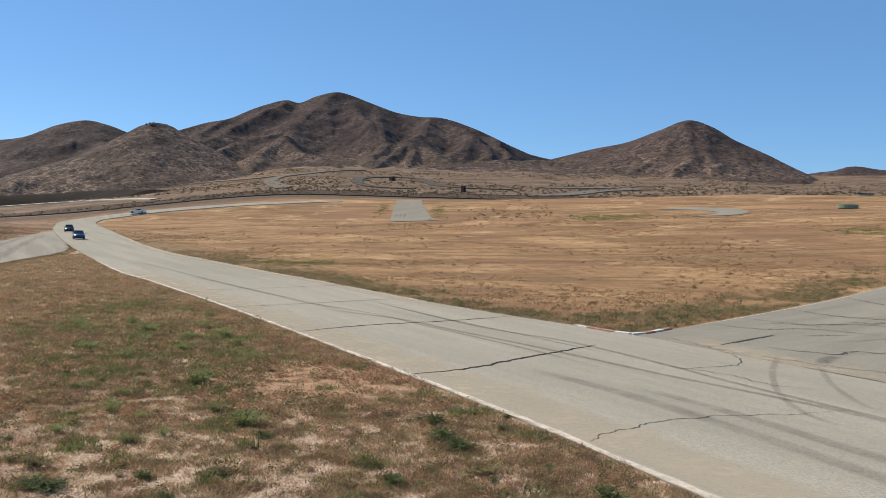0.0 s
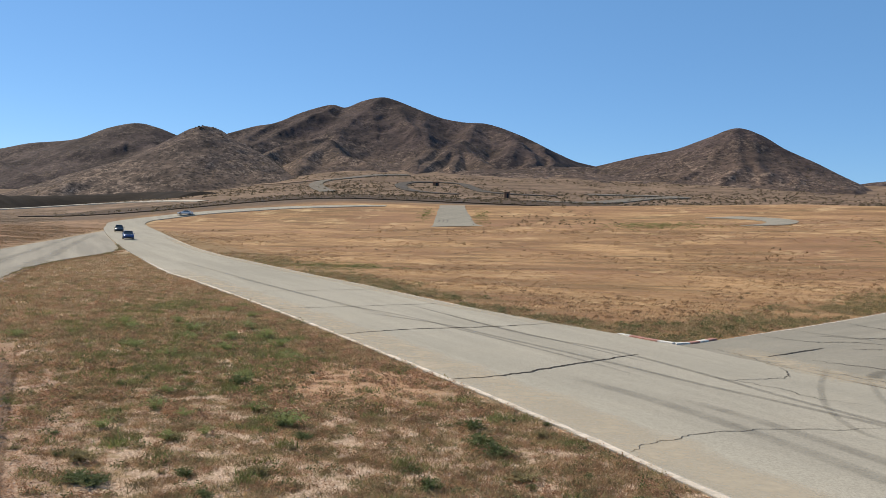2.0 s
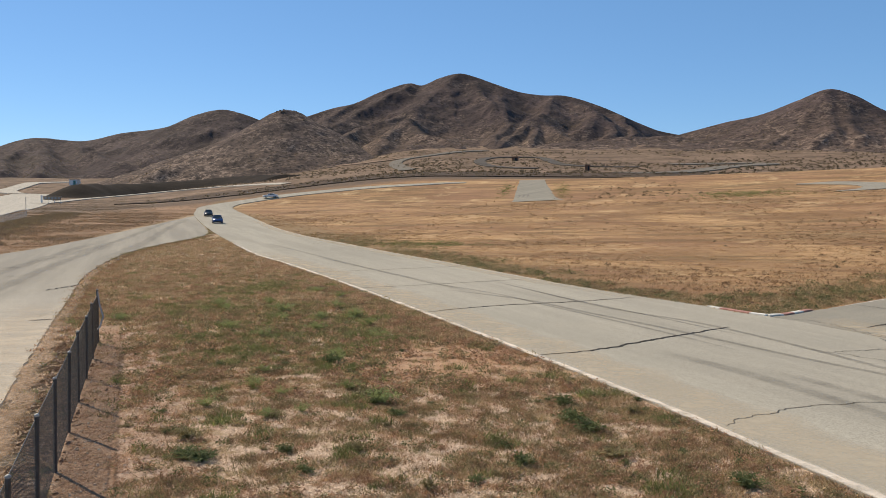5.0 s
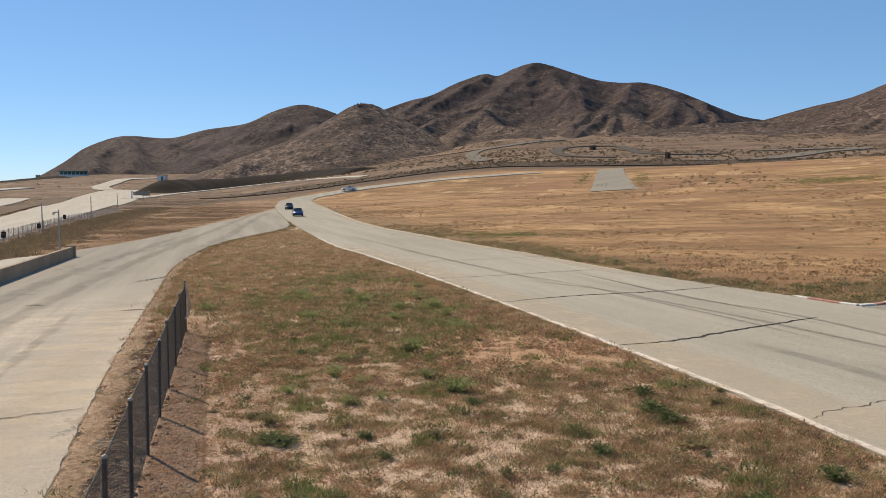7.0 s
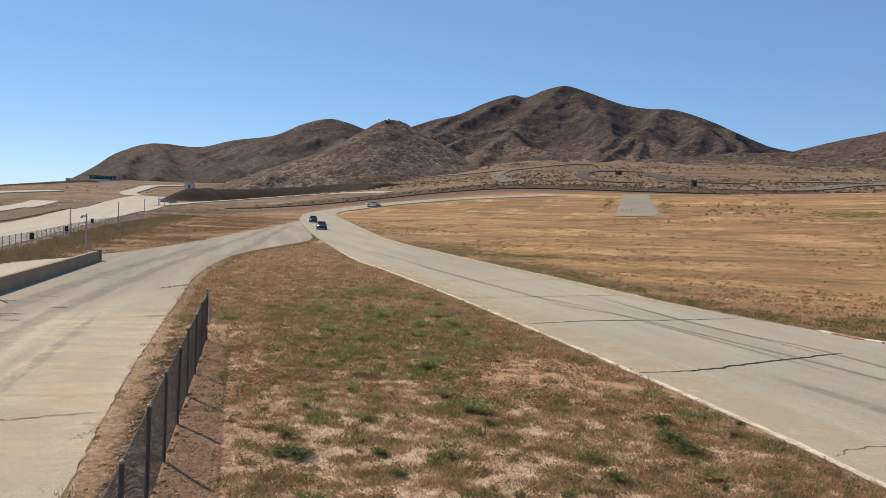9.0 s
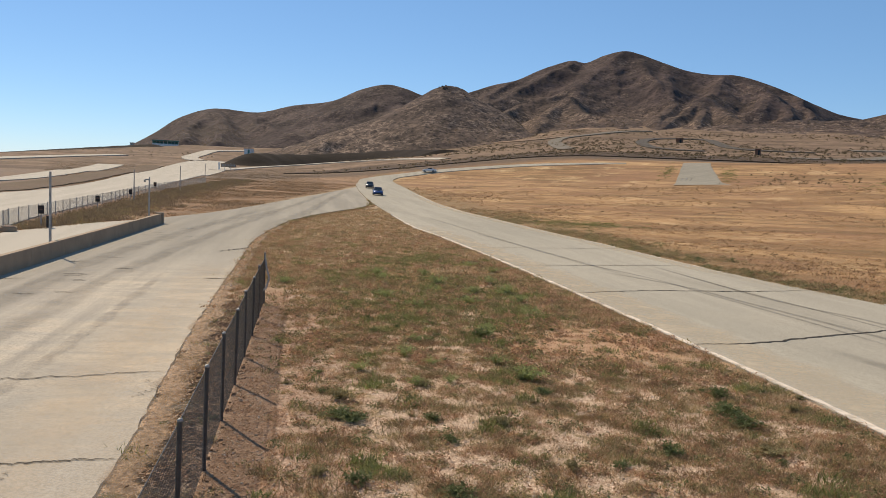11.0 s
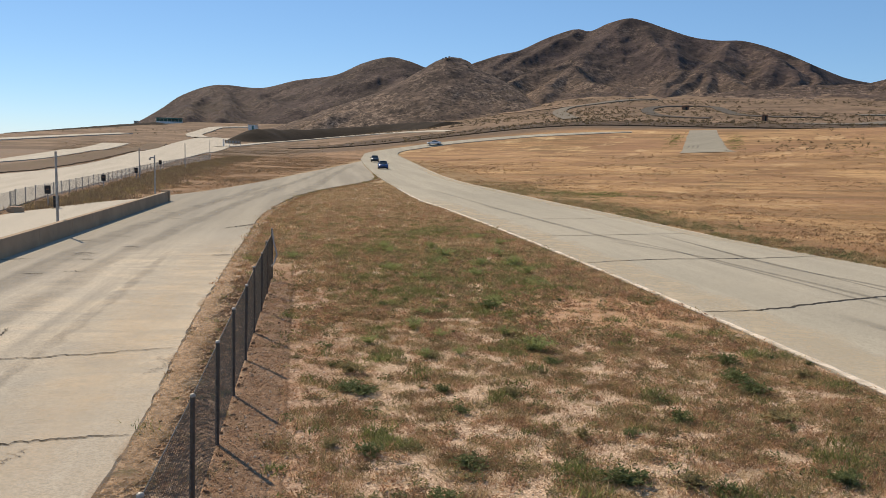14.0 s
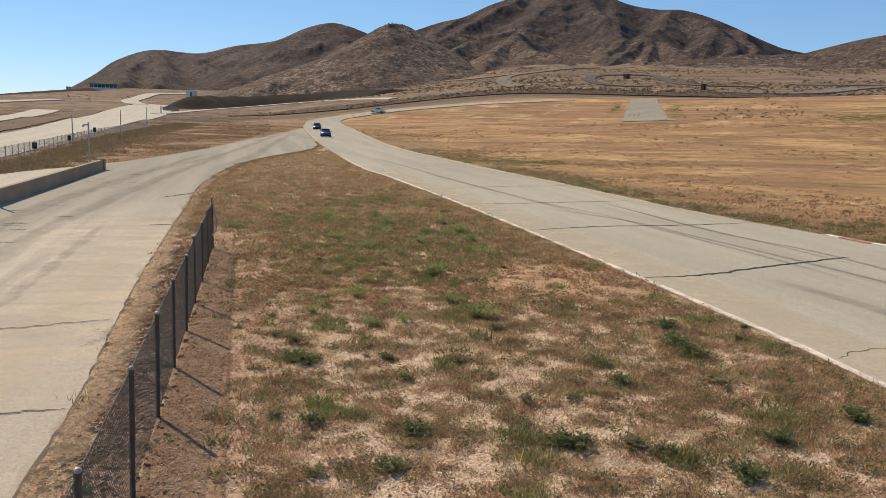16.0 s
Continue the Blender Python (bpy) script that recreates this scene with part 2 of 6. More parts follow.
def paving(name, light, dark, dust, worn=0.5, turn=-29.0, older=None, wash=False):
    """Old pale asphalt or concrete: aggregate, stains along the way of travel, dust."""
    m = Nodes(name, 0.95, 0.06)
    grain = m.noise(55.0, detail=3, rough=0.8)
    lanes = m.noise(1.0, m.slant(math.cos(radians(turn)), -math.sin(radians(turn)), 0.55, 0.03), detail=5, rough=0.6, warp=0.3)
    blot = m.noise(0.22, detail=5, rough=0.62)
    c = m.mix(m.span(lanes, 0.36, 0.66), dark, light)
    c = m.mix(m.span(blot, 0.5, 0.75, 0, worn), c, dust)
    if older:
        stretch = m.math("ADD", m.along(-0.45, 0.89), m.math("MULTIPLY", blot, 26.0))
        c = m.mix(m.span(stretch, 44.0, 68.0), c, m.mix(m.span(lanes, 0.38, 0.62), older[1], older[0]))
    if wash:
        # sand washed across the slab in thin pale bands near its lower edge, and dull grey wheel lanes
        across, run = m.along(0.885, 0.466), m.along(-0.466, 0.885)
        band = m.noise(1.0, m.slant(0.885, 0.466, 0.3, 1.1), detail=7, rough=0.7, warp=0.9)
        low = m.math("MULTIPLY", m.span(m.math("ADD", across, m.math("MULTIPLY", blot, 6.0)), -8.5, -3.5, 0.0, 1.0), m.math("MULTIPLY", m.span(m.math("ADD", run, m.math("MULTIPLY", blot, 16.0)), 22.0, 30.0), m.span(run, 36.0, 48.0, 1.0, 0.0)))
        c = m.mix(m.math("MULTIPLY", low, m.span(band, 0.4, 0.62, 0.15, 0.85)), c, (0.7, 0.57, 0.415))
        c = m.mix(m.math("MULTIPLY", m.span(band, 0.56, 0.7), m.math("MULTIPLY", m.span(across, -14.0, -8.0, 0.1, 0.45), m.span(run, 30.0, 46.0, 1.0, 0.0))), c, (0.6, 0.47, 0.34))
        lane = m.noise(1.0, m.slant(0.885, 0.466, 0.42, 0.012), detail=4, rough=0.6, warp=0.2)
        c = m.mix(m.math("MULTIPLY", m.span(lane, 0.46, 0.6, 0.0, 0.75), m.span(across, -7.5, -5.5, 1.0, 0.15)), c, (0.3, 0.268, 0.222))
    c = m.mix(m.span(grain, 0.45, 0.68, 0, 0.5), c, tuple(v * 0.55 for v in dark))
    c = m.mix(m.span(m.noise(19.0, detail=3, rough=0.8), 0.45, 0.62, 0, 0.6), c, tuple(v * 0.6 for v in dark))
    c = m.mix(m.span(m.noise(16.0, detail=4, rough=0.75), 0.6, 0.75, 0, 0.4), c, tuple(min(1, v * 1.25) for v in light))
    m.bump(grain, 0.35, 0.006)
    return m.done(c)


def film_material(name, colour, strength, scale, ragged=0.5):
    """A thin worn film on the ground (rubber, paint, drifted sand) with ragged gaps; u runs across, v along."""
    m = Nodes(name, 0.9, 0.15)
    uv = m.add("ShaderNodeSeparateXYZ")
    m.set(uv, 0, m.add("ShaderNodeUVMap").outputs[0])
    side = m.math("ABSOLUTE", m.math("SUBTRACT", uv.outputs[0], 0.5))
    tips = m.math("ABSOLUTE", m.math("SUBTRACT", uv.outputs[1], 0.5))
    body = m.math("MULTIPLY", m.span(side, 0.25, 0.5, 1.0, 0.0), m.span(tips, 0.36, 0.5, 1.0, 0.0))
    gaps = m.span(m.noise(scale, detail=6, rough=0.7), 0.5 - 0.25 * ragged, 0.5 + 0.25 * ragged)
    alpha = m.math("MULTIPLY", m.math("MULTIPLY", body, m.math("ADD", m.math("MULTIPLY", gaps, ragged), 1 - ragged)), strength)
    m.set(m.bsdf, "Alpha", alpha)
    return m.done(colour)


def leaf_material(name, dark, light, scale=1.2):
    m = Nodes(name, 0.75, 0.2)
    rnd = m.add("ShaderNodeNewGeometry").outputs["Random Per Island"]
    c = m.mix(rnd, dark, light)
    c = m.mix(m.span(m.noise(scale, detail=4), 0.4, 0.65, 0, 0.5), c, tuple(v * 0.7 for v in dark))
    thin = m.add("ShaderNodeBsdfTranslucent")
    m.set(thin, "Color", c)
    both = m.add("ShaderNodeMixShader")
    m.set(both, 0, 0.35)
    m.tree.links.new(m.bsdf.outputs[0], both.inputs[1])
    m.tree.links.new(thin.outputs[0], both.inputs[2])
    m.tree.links.new(both.outputs[0], m.tree.nodes["Material Output"].inputs["Surface"])
    return m.done(c)


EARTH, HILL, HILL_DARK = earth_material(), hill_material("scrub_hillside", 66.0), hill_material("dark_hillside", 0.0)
TRACK = paving("track_asphalt", (0.465, 0.415, 0.33), (0.37, 0.332, 0.265), (0.52, 0.45, 0.345), 0.35)
OLD = paving("cracked_asphalt", (0.37, 0.33, 0.262), (0.29, 0.26, 0.207), (0.44, 0.38, 0.29), 0.4, 45.0)
PIT = paving("pit_concrete", (0.5, 0.442, 0.365), (0.4, 0.355, 0.294), (0.56, 0.48, 0.375), 0.4, -28.0, ((0.4, 0.352, 0.278), (0.3, 0.265, 0.212)), True)
STRIP = paving("pale_concrete", (0.58, 0.51, 0.415), (0.47, 0.415, 0.34), (0.6, 0.52, 0.41), 0.5, -32.0)
DARKROAD = paving("dark_asphalt", (0.15, 0.13, 0.108), (0.095, 0.083, 0.072), (0.22, 0.18, 0.135), 0.4, 20.0)
MIDROAD = paving("worn_grey_asphalt", (0.25, 0.215, 0.17), (0.18, 0.155, 0.125), (0.32, 0.26, 0.19), 0.5, 20.0)
DIRTROAD = paving("graded_dirt", (0.36, 0.25, 0.17), (0.25, 0.165, 0.11), (0.42, 0.3, 0.2), 0.4, 30.0)
DARKSOIL = paving("dark_soil", (0.042, 0.031, 0.024), (0.026, 0.02, 0.016), (0.075, 0.052, 0.037), 0.4, 80.0)
VERGE = paving("brown_verge", (0.21, 0.15, 0.103), (0.14, 0.1, 0.068), (0.25, 0.175, 0.115), 0.6, 60.0)
DARKBAND = paving("dark_dirt", (0.14, 0.097, 0.066), (0.085, 0.06, 0.044), (0.2, 0.14, 0.09), 0.6, 80.0)
CONCRETE = plain("cast_concrete", (0.33, 0.235, 0.155), 0.9, 0, 0.14, 0.8, 0.2)
CRACK = plain("tar_crack", (0.06, 0.051, 0.043), 0.95, 0, 0.4, 3.0, 0.1)
RUBBER = film_material("tyre_rubber_film", (0.085, 0.078, 0.07), 0.33, 3.0)
FAINT = film_material("faint_rubber_film", (0.11, 0.1, 0.088), 0.26, 0.8, 0.8)
SAND = film_material("drifted_sand", (0.66, 0.53, 0.38), 0.28, 0.9, 0.95)
DUST = film_material("edge_dust", (0.58, 0.48, 0.345), 0.6, 0.6, 0.7)
SPILL = film_material("spilled_dirt", (0.4, 0.265, 0.165), 0.9, 7.0, 1.0)
PAINT = film_material("worn_white_paint", (0.86, 0.73, 0.59), 0.95, 1.3, 0.75)
KERB_WHITE = plain("kerb_white", (0.64, 0.6, 0.53), 0.8, 0, 0.3, 3.0)
KERB_RED = plain("kerb_red", (0.4, 0.19, 0.14), 0.8, 0, 0.3, 3.0)
DRY = leaf_material("dry_grass", (0.26, 0.17, 0.085), (0.85, 0.63, 0.37))
STRAW = leaf_material("golden_straw", (0.3, 0.165, 0.075), (0.6, 0.37, 0.175))
GREEN = leaf_material("weed_leaves", (0.078, 0.094, 0.036), (0.245, 0.265, 0.105))
OLIVE = leaf_material("olive_weeds", (0.15, 0.122, 0.056), (0.48, 0.39, 0.19))
BANK = leaf_material("bank_weeds", (0.12, 0.086, 0.056), (0.38, 0.275, 0.17))
BRIGHT = leaf_material("bright_green_weeds", (0.19, 0.215, 0.075), (0.48, 0.5, 0.2))
UMBER = leaf_material("umber_weeds", (0.17, 0.1, 0.054), (0.52, 0.325, 0.175))
FRESH = leaf_material("fresh_weeds", (0.12, 0.132, 0.044), (0.375, 0.38, 0.14))
SAGE = leaf_material("sagebrush", (0.085, 0.068, 0.042), (0.24, 0.18, 0.108), 0.3)
STONE = leaf_material("pale_stones", (0.5, 0.37, 0.26), (0.85, 0.72, 0.57), 3.0)
RUSSET = leaf_material("russet_weeds", (0.25, 0.138, 0.078), (0.72, 0.44, 0.265))
CLOD = leaf_material("dark_clods", (0.2, 0.122, 0.074), (0.46, 0.3, 0.19), 3.0)
GALV = plain("galvanised_steel", (0.36, 0.34, 0.31), 0.6, 0.35, 0.2, 5.0)
FENCE_DARK = plain("dark_coated_steel", (0.075, 0.072, 0.068), 0.5, 0.3, 0.25, 8.0)
BLACKBOARD = plain("black_board", (0.03, 0.027, 0.025), 0.7)
RUSTBROWN = plain("rusty_brown", (0.19, 0.1, 0.062), 0.85)
WHITE = plain("white_paint", (0.72, 0.7, 0.66), 0.6, 0, 0.15)
GREENROOF = plain("green_roofing", (0.07, 0.19, 0.16), 0.6)
TANKGREEN = plain("green_tank", (0.2, 0.25, 0.16), 0.6)
TYRE = plain("tyre", (0.025, 0.025, 0.025), 0.85)
RIM = plain("alloy_rim", (0.3, 0.3, 0.31), 0.35, 0.9)
GLASS = plain("tinted_glass", (0.015, 0.018, 0.02), 0.08, 0.0, 0.1, 6.0, 0.6)
LAMP = plain("clear_lamp", (0.85, 0.87, 0.9), 0.1, 0.3, 0.05, 6.0, 0.8)


# ---- building helpers ----
def part(name, bm, material, parent=None, label=""):
    """One mesh object from a bmesh, under a thing or a part."""
    me = bpy.data.meshes.new(name)
    if isinstance(bm, bmesh.types.BMesh):
        bm.normal_update()
        bm.to_mesh(me)
        bm.free()
    else:
        verts, faces = bm
        me.from_pydata(verts, [], faces)
    me.materials.append(material)
    ob = new(name, me)
    ob.parent = parent
    if label:
        ob["label"] = label
    return ob


def thing(name, x, y, z, label, category, group="", kind="", turn=0.0):
    ob = new(name)
    ob.empty_display_size = 0.2
    ob.matrix_world = pose(x, y, z, 0, 0, turn)
    return tagged(ob, label, category, group, kind)


def box(bm, cx, cy, cz, sx, sy, sz, bevel=0.0, turn=0.0):
    """A block with bevelled edges, added to bm."""
    made = bmesh.ops.create_cube(bm, size=1.0, matrix=pose(cx, cy, cz, 0, 0, turn) @ Matrix.Diagonal((sx, sy, sz, 1)))
    if bevel:
        edges = list({e for v in made["verts"] for e in v.link_edges})
        bmesh.ops.bevel(bm, geom=edges, offset=bevel, segments=2, affect="EDGES", profile=0.5)
    return bm


def rod(bm, a, b, r, sides=8, r2=None):
    """A round bar from a to b, added to bm."""
    a, b = Vector(a), Vector(b)
    m = Matrix.Translation((a + b) / 2) @ (b - a).to_track_quat("Z", "Y").to_matrix().to_4x4()
    bmesh.ops.create_cone(bm, cap_ends=True, segments=sides, radius1=r, radius2=r if r2 is None else r2, depth=(b - a).length, matrix=m)
    return bm


def sm(a, b, v):
    v = min(1.0, max(0.0, (v - a) / (b - a)))
    return v * v * (3 - 2 * v)


def land(x, y):
    r = math.hypot(x, y)
    az = math.degrees(math.atan2(x, y))
    n = 0.87 * x + 0.48 * y - 12.6
    back = sm(95, 140, abs(az))
    s = sm(-32, -8, az) * (1 - back)
    q = (n - 18) / 6.0
    soft = 6.0 * (math.log1p(math.exp(q)) if q < 30 else q)
    near = 0.07 * min(soft, 150) * sm(40, 170, r) * (1 - back) + 0.0095 * max(0.0, r - 110) * (1 - back)
    near += 4.0 * sm(205, 258, r) * sm(-22, -8, az) * (1 - back)
    rr = min(r, 760.0)
    e = (1.45 * s - 0.9 * (1 - s)) + ((0.5 - 0.1 * sm(14, 24, az)) * s + 0.4 * (1 - s)) * max(0.0, rr - 262) / 100.0
    cap = min(1.4, max(-0.1, 0.095 * (az + 47.5) - 0.05))
    e = min(e, cap) * (1 - s) + e * s
    far = 5.2 + rr * math.tan(math.radians(e))
    far = far * (1 - back) + 1.0 * back
    k = sm(235, 275, r)
    return near * (1 - k) + far * k


def fbm(x, y, scale, octaves=4, seed=0.0):
    return noise.fractal(Vector((x * scale, y * scale, seed)), 1.0, 2.0, octaves)


def soil(x, y):
    """The ground's surface: the land, worn a little lower between the roads."""
    r = math.hypot(x, y)
    dip = 0.035 + 0.025 * fbm(x, y, 0.45, 3) + 0.015 * fbm(x, y, 2.2, 2, 4.0)
    if r > 60:
        dip += 0.035 * sm(60, 240, r) * (1 + fbm(x, y, 0.03, 3, 9.0))
    return land(x, y) - max(0.006, dip)


def smooth(points, count):
    """Points evenly along a soft curve through the given ones."""
    pts = [Vector((*p[:2], 0.0)) for p in points]
    ext = [2 * pts[0] - pts[1], *pts, 2 * pts[-1] - pts[-2]]
    fine = []
    for i in range(1, len(ext) - 2):
        p0, p1, p2, p3 = ext[i - 1:i + 3]
        for k in range(16):
            u = k / 16
            fine.append(0.5 * (2 * p1 + (p2 - p0) * u + (2 * p0 - 5 * p1 + 4 * p2 - p3) * u * u + (3 * p1 - p0 - 3 * p2 + p3) * u ** 3))
    fine.append(pts[-1])
    run = [0.0]
    for a, b in zip(fine, fine[1:]):
        run.append(run[-1] + (b - a).length)
    out, j = [], 0
    for k in range(count):
        s = run[-1] * k / (count - 1)
        while j < len(run) - 2 and run[j + 1] < s:
            j += 1
        u = (s - run[j]) / max(1e-9, run[j + 1] - run[j])
        out.append(fine[j].lerp(fine[j + 1], min(1.0, u)))
    return out


def ribbon(name, left, right, material, count=120, across=10, lift=0.03, ragged=0.0, deep=0.1, parent=None, step=0.0003, label=""):
    """A road or film between two edges, laid on the land, with a skirt for its thickness."""
    la, ra = smooth(left, count), smooth(right, count)
    verts, faces, uvs = [], [], []
    cols = across + (3 if deep else 1)
    for i, (a, b) in enumerate(zip(la, ra)):
        wide = max(0.01, (b - a).length)
        ja, jb = (ragged * fbm(i * 0.83, 1.7, 1.0, 4, s) / wide for s in (2.0, 5.0))
        row = [(k / across) for k in range(across + 1)]
        row[0], row[-1] = row[0] + ja, row[-1] + jb
        pts = [a.lerp(b, u) for u in row]
        zs = [land(p.x, p.y) + lift + step * p.length for p in pts]
        if deep:
            pts, zs, row = [pts[0], *pts, pts[-1]], [zs[0] - deep - 0.001 * pts[0].length, *zs, zs[-1] - deep - 0.001 * pts[-1].length], [row[0], *row, row[-1]]
        for p, z, u in zip(pts, zs, row):
            verts.append((p.x, p.y, z))
            uvs.append((u, i / (count - 1)))
    for i in range(count - 1):
        for k in range(cols - 1):
            q = i * cols + k
            faces.append((q, q + 1, q + cols + 1, q + cols))
    ob = part(name, (verts, faces), material, parent, label)
    layer = ob.data.uv_layers.new(name="uv")
    for loop in ob.data.loops:
        layer.data[loop.index].uv = uvs[loop.vertex_index]
    ob.data.update()
    if ob.data.polygons[len(ob.data.polygons) // 2].normal.z < 0:
        ob.data.flip_normals()
    return ob


def streak(name, points, width, material, count=60, lift=0.036, parent=None, wander=0.0, seed=0.0, label="", taper=False):
    """A narrow film or crack that follows a line."""
    mid = smooth(points, count)
    left, right = [], []
    for i, p in enumerate(mid):
        t = (mid[min(i + 1, count - 1)] - mid[max(i - 1, 0)]).normalized()
        side = Vector((-t.y, t.x, 0))
        p = p + side * wander * (fbm(i * 0.21, seed, 1.0, 4, 3.0) + 0.5 * fbm(i * 0.9, seed, 1.0, 2, 8.0))
        w = width * (1 + (0.6 * fbm(i * 0.5, seed + 7, 1.0, 3) if wander else 0.0)) * 0.5
        if taper:
            w *= 0.25 + 0.75 * math.sin(math.pi * min(1.0, (i + 1) / count)) ** 0.5
        left.append(p + side * w)
        right.append(p - side * w)
    verts, faces, uvs = [], [], []
    for i, (a, b) in enumerate(zip(left, right)):
        for p, u in ((a, 0.0), (b, 1.0)):
            verts.append((p.x, p.y, land(p.x, p.y) + lift + 0.0005 * p.length))
            uvs.append((u, i / (count - 1)))
    faces = [(2 * i, 2 * i + 1, 2 * i + 3, 2 * i + 2) for i in range(count - 1)]
    ob = part(name, (verts, faces), material, parent, label)
    layer = ob.data.uv_layers.new(name="uv")
    for loop in ob.data.loops:
        layer.data[loop.index].uv = uvs[loop.vertex_index]
    if ob.data.polygons[0].normal.z < 0:
        ob.data.flip_normals()
    return ob


def within(poly, x, y):
    odd, j = False, len(poly) - 1
    for i, (xi, yi) in enumerate(poly):
        xj, yj = poly[j]
        if (yi > y) != (yj > y) and x < (xj - xi) * (y - yi) / (yj - yi) + xi:
            odd = not odd
        j = i
    return odd


def shade_smooth(ob):
    ob.data.polygons.foreach_set("use_smooth", [True] * len(ob.data.polygons))


# ---- the land ----
def ground_sheet():
    azs = [-180 + 4.0 * k for k in range(31)] + [-60 + 0.33 * k for k in range(1, 310)] + [42.3 + 4.0 * k for k in range(1, 35)]
    rings = [3.0]
    while rings[-1] < 4600:
        r = rings[-1]
        rings.append(r * (1.012 if r < 70 else 1.018 if r < 700 else 1.07))
    verts = [(0.0, 0.0, soil(0.1, 0.1))]
    for r in rings:
        for a in azs:
            x, y = r * math.sin(radians(a)), r * math.cos(radians(a))
            verts.append((x, y, soil(x, y)))
    n = len(azs)
    faces = [(0, 1 + (k + 1) % n, 1 + k) for k in range(n)]
    for i in range(len(rings) - 1):
        for k in range(n):
            a, b = 1 + i * n + k, 1 + i * n + (k + 1) % n
            faces.append((a, b, b + n, a + n))
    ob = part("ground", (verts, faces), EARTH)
    shade_smooth(ob)
    tagged(ob, "dry tan desert ground with golden cut grass and bare dirt", "ground", kind="structure")


ground_sheet()


SLOPES = []
def skyline(pts, a):
    """A ridge's bearing, elevation and distance where it lies nearest to bearing a."""
    aa = min(max(a, pts[0][0]), pts[-1][0])
    j = 0
    while j < len(pts) - 2 and pts[j + 1][0] < aa:
        j += 1
    p, q = pts[j], pts[j + 1]
    f = (aa - p[0]) / (q[0] - p[0])
    p0, q1 = pts[max(0, j - 1)], pts[min(len(pts) - 1, j + 2)]
    h = q[0] - p[0]
    sp, sq = h * (q[1] - p0[1]) / (q[0] - p0[0]), h * (q1[1] - p[1]) / (q1[0] - p[0])
    el = p[1] * (1 + 2 * f) * (1 - f) ** 2 + q[1] * f * f * (3 - 2 * f) + sp * f * (1 - f) ** 2 - sq * f * f * (1 - f)
    return aa, el, p[2] + (q[2] - p[2]) * f


def speckle(x, y, seed):
    """Smooth random values from -1 to 1 over arrays of places."""
    xi, yi = np.floor(x), np.floor(y)
    fx, fy = x - xi, y - yi
    fx, fy = fx * fx * (3 - 2 * fx), fy * fy * (3 - 2 * fy)

    def corner(i, j):
        h = np.sin((xi + i) * 127.1 + (yi + j) * 311.7 + seed * 74.7) * 43758.5453
        return 2 * (h - np.floor(h)) - 1

    low = corner(0, 0) * (1 - fx) + corner(1, 0) * fx
    return low * (1 - fy) + (corner(0, 1) * (1 - fx) + corner(1, 1) * fx) * fy


def layers(x, y, scale, octaves, seed):
    return sum(speckle(x * scale * 2 ** k, y * scale * 2 ** k, seed + 3.7 * k) / 2 ** k for k in range(octaves))


def ridge_field(line, x, y, base, slope, power):
    """Height of a ridge's slopes over a grid, with the way along and away from its crest line."""
    top, away, along, run = base - 50.0, np.full(x.shape, 1e6), np.zeros(x.shape), 0.0
    for p, q in zip(line, line[1:]):
        dx, dy = q[0] - p[0], q[1] - p[1]
        long = math.hypot(dx, dy) + 1e-6
        f = np.clip(((x - p[0]) * dx + (y - p[1]) * dy) / long ** 2, 0, 1)
        off = np.maximum(np.hypot(x - p[0] - f * dx, y - p[1] - f * dy) - 2.5, 0)
        crest = p[2] + (q[2] - p[2]) * f
        rise = np.maximum(crest - base, 0.5)
        z = base + rise * np.clip(1 - off * slope / rise, 0, 1) ** power
        along = np.where(off < away, run + f * long, along)
        away = np.minimum(away, off)
        top = np.maximum(top, z)
        run += long
    return top, away, along


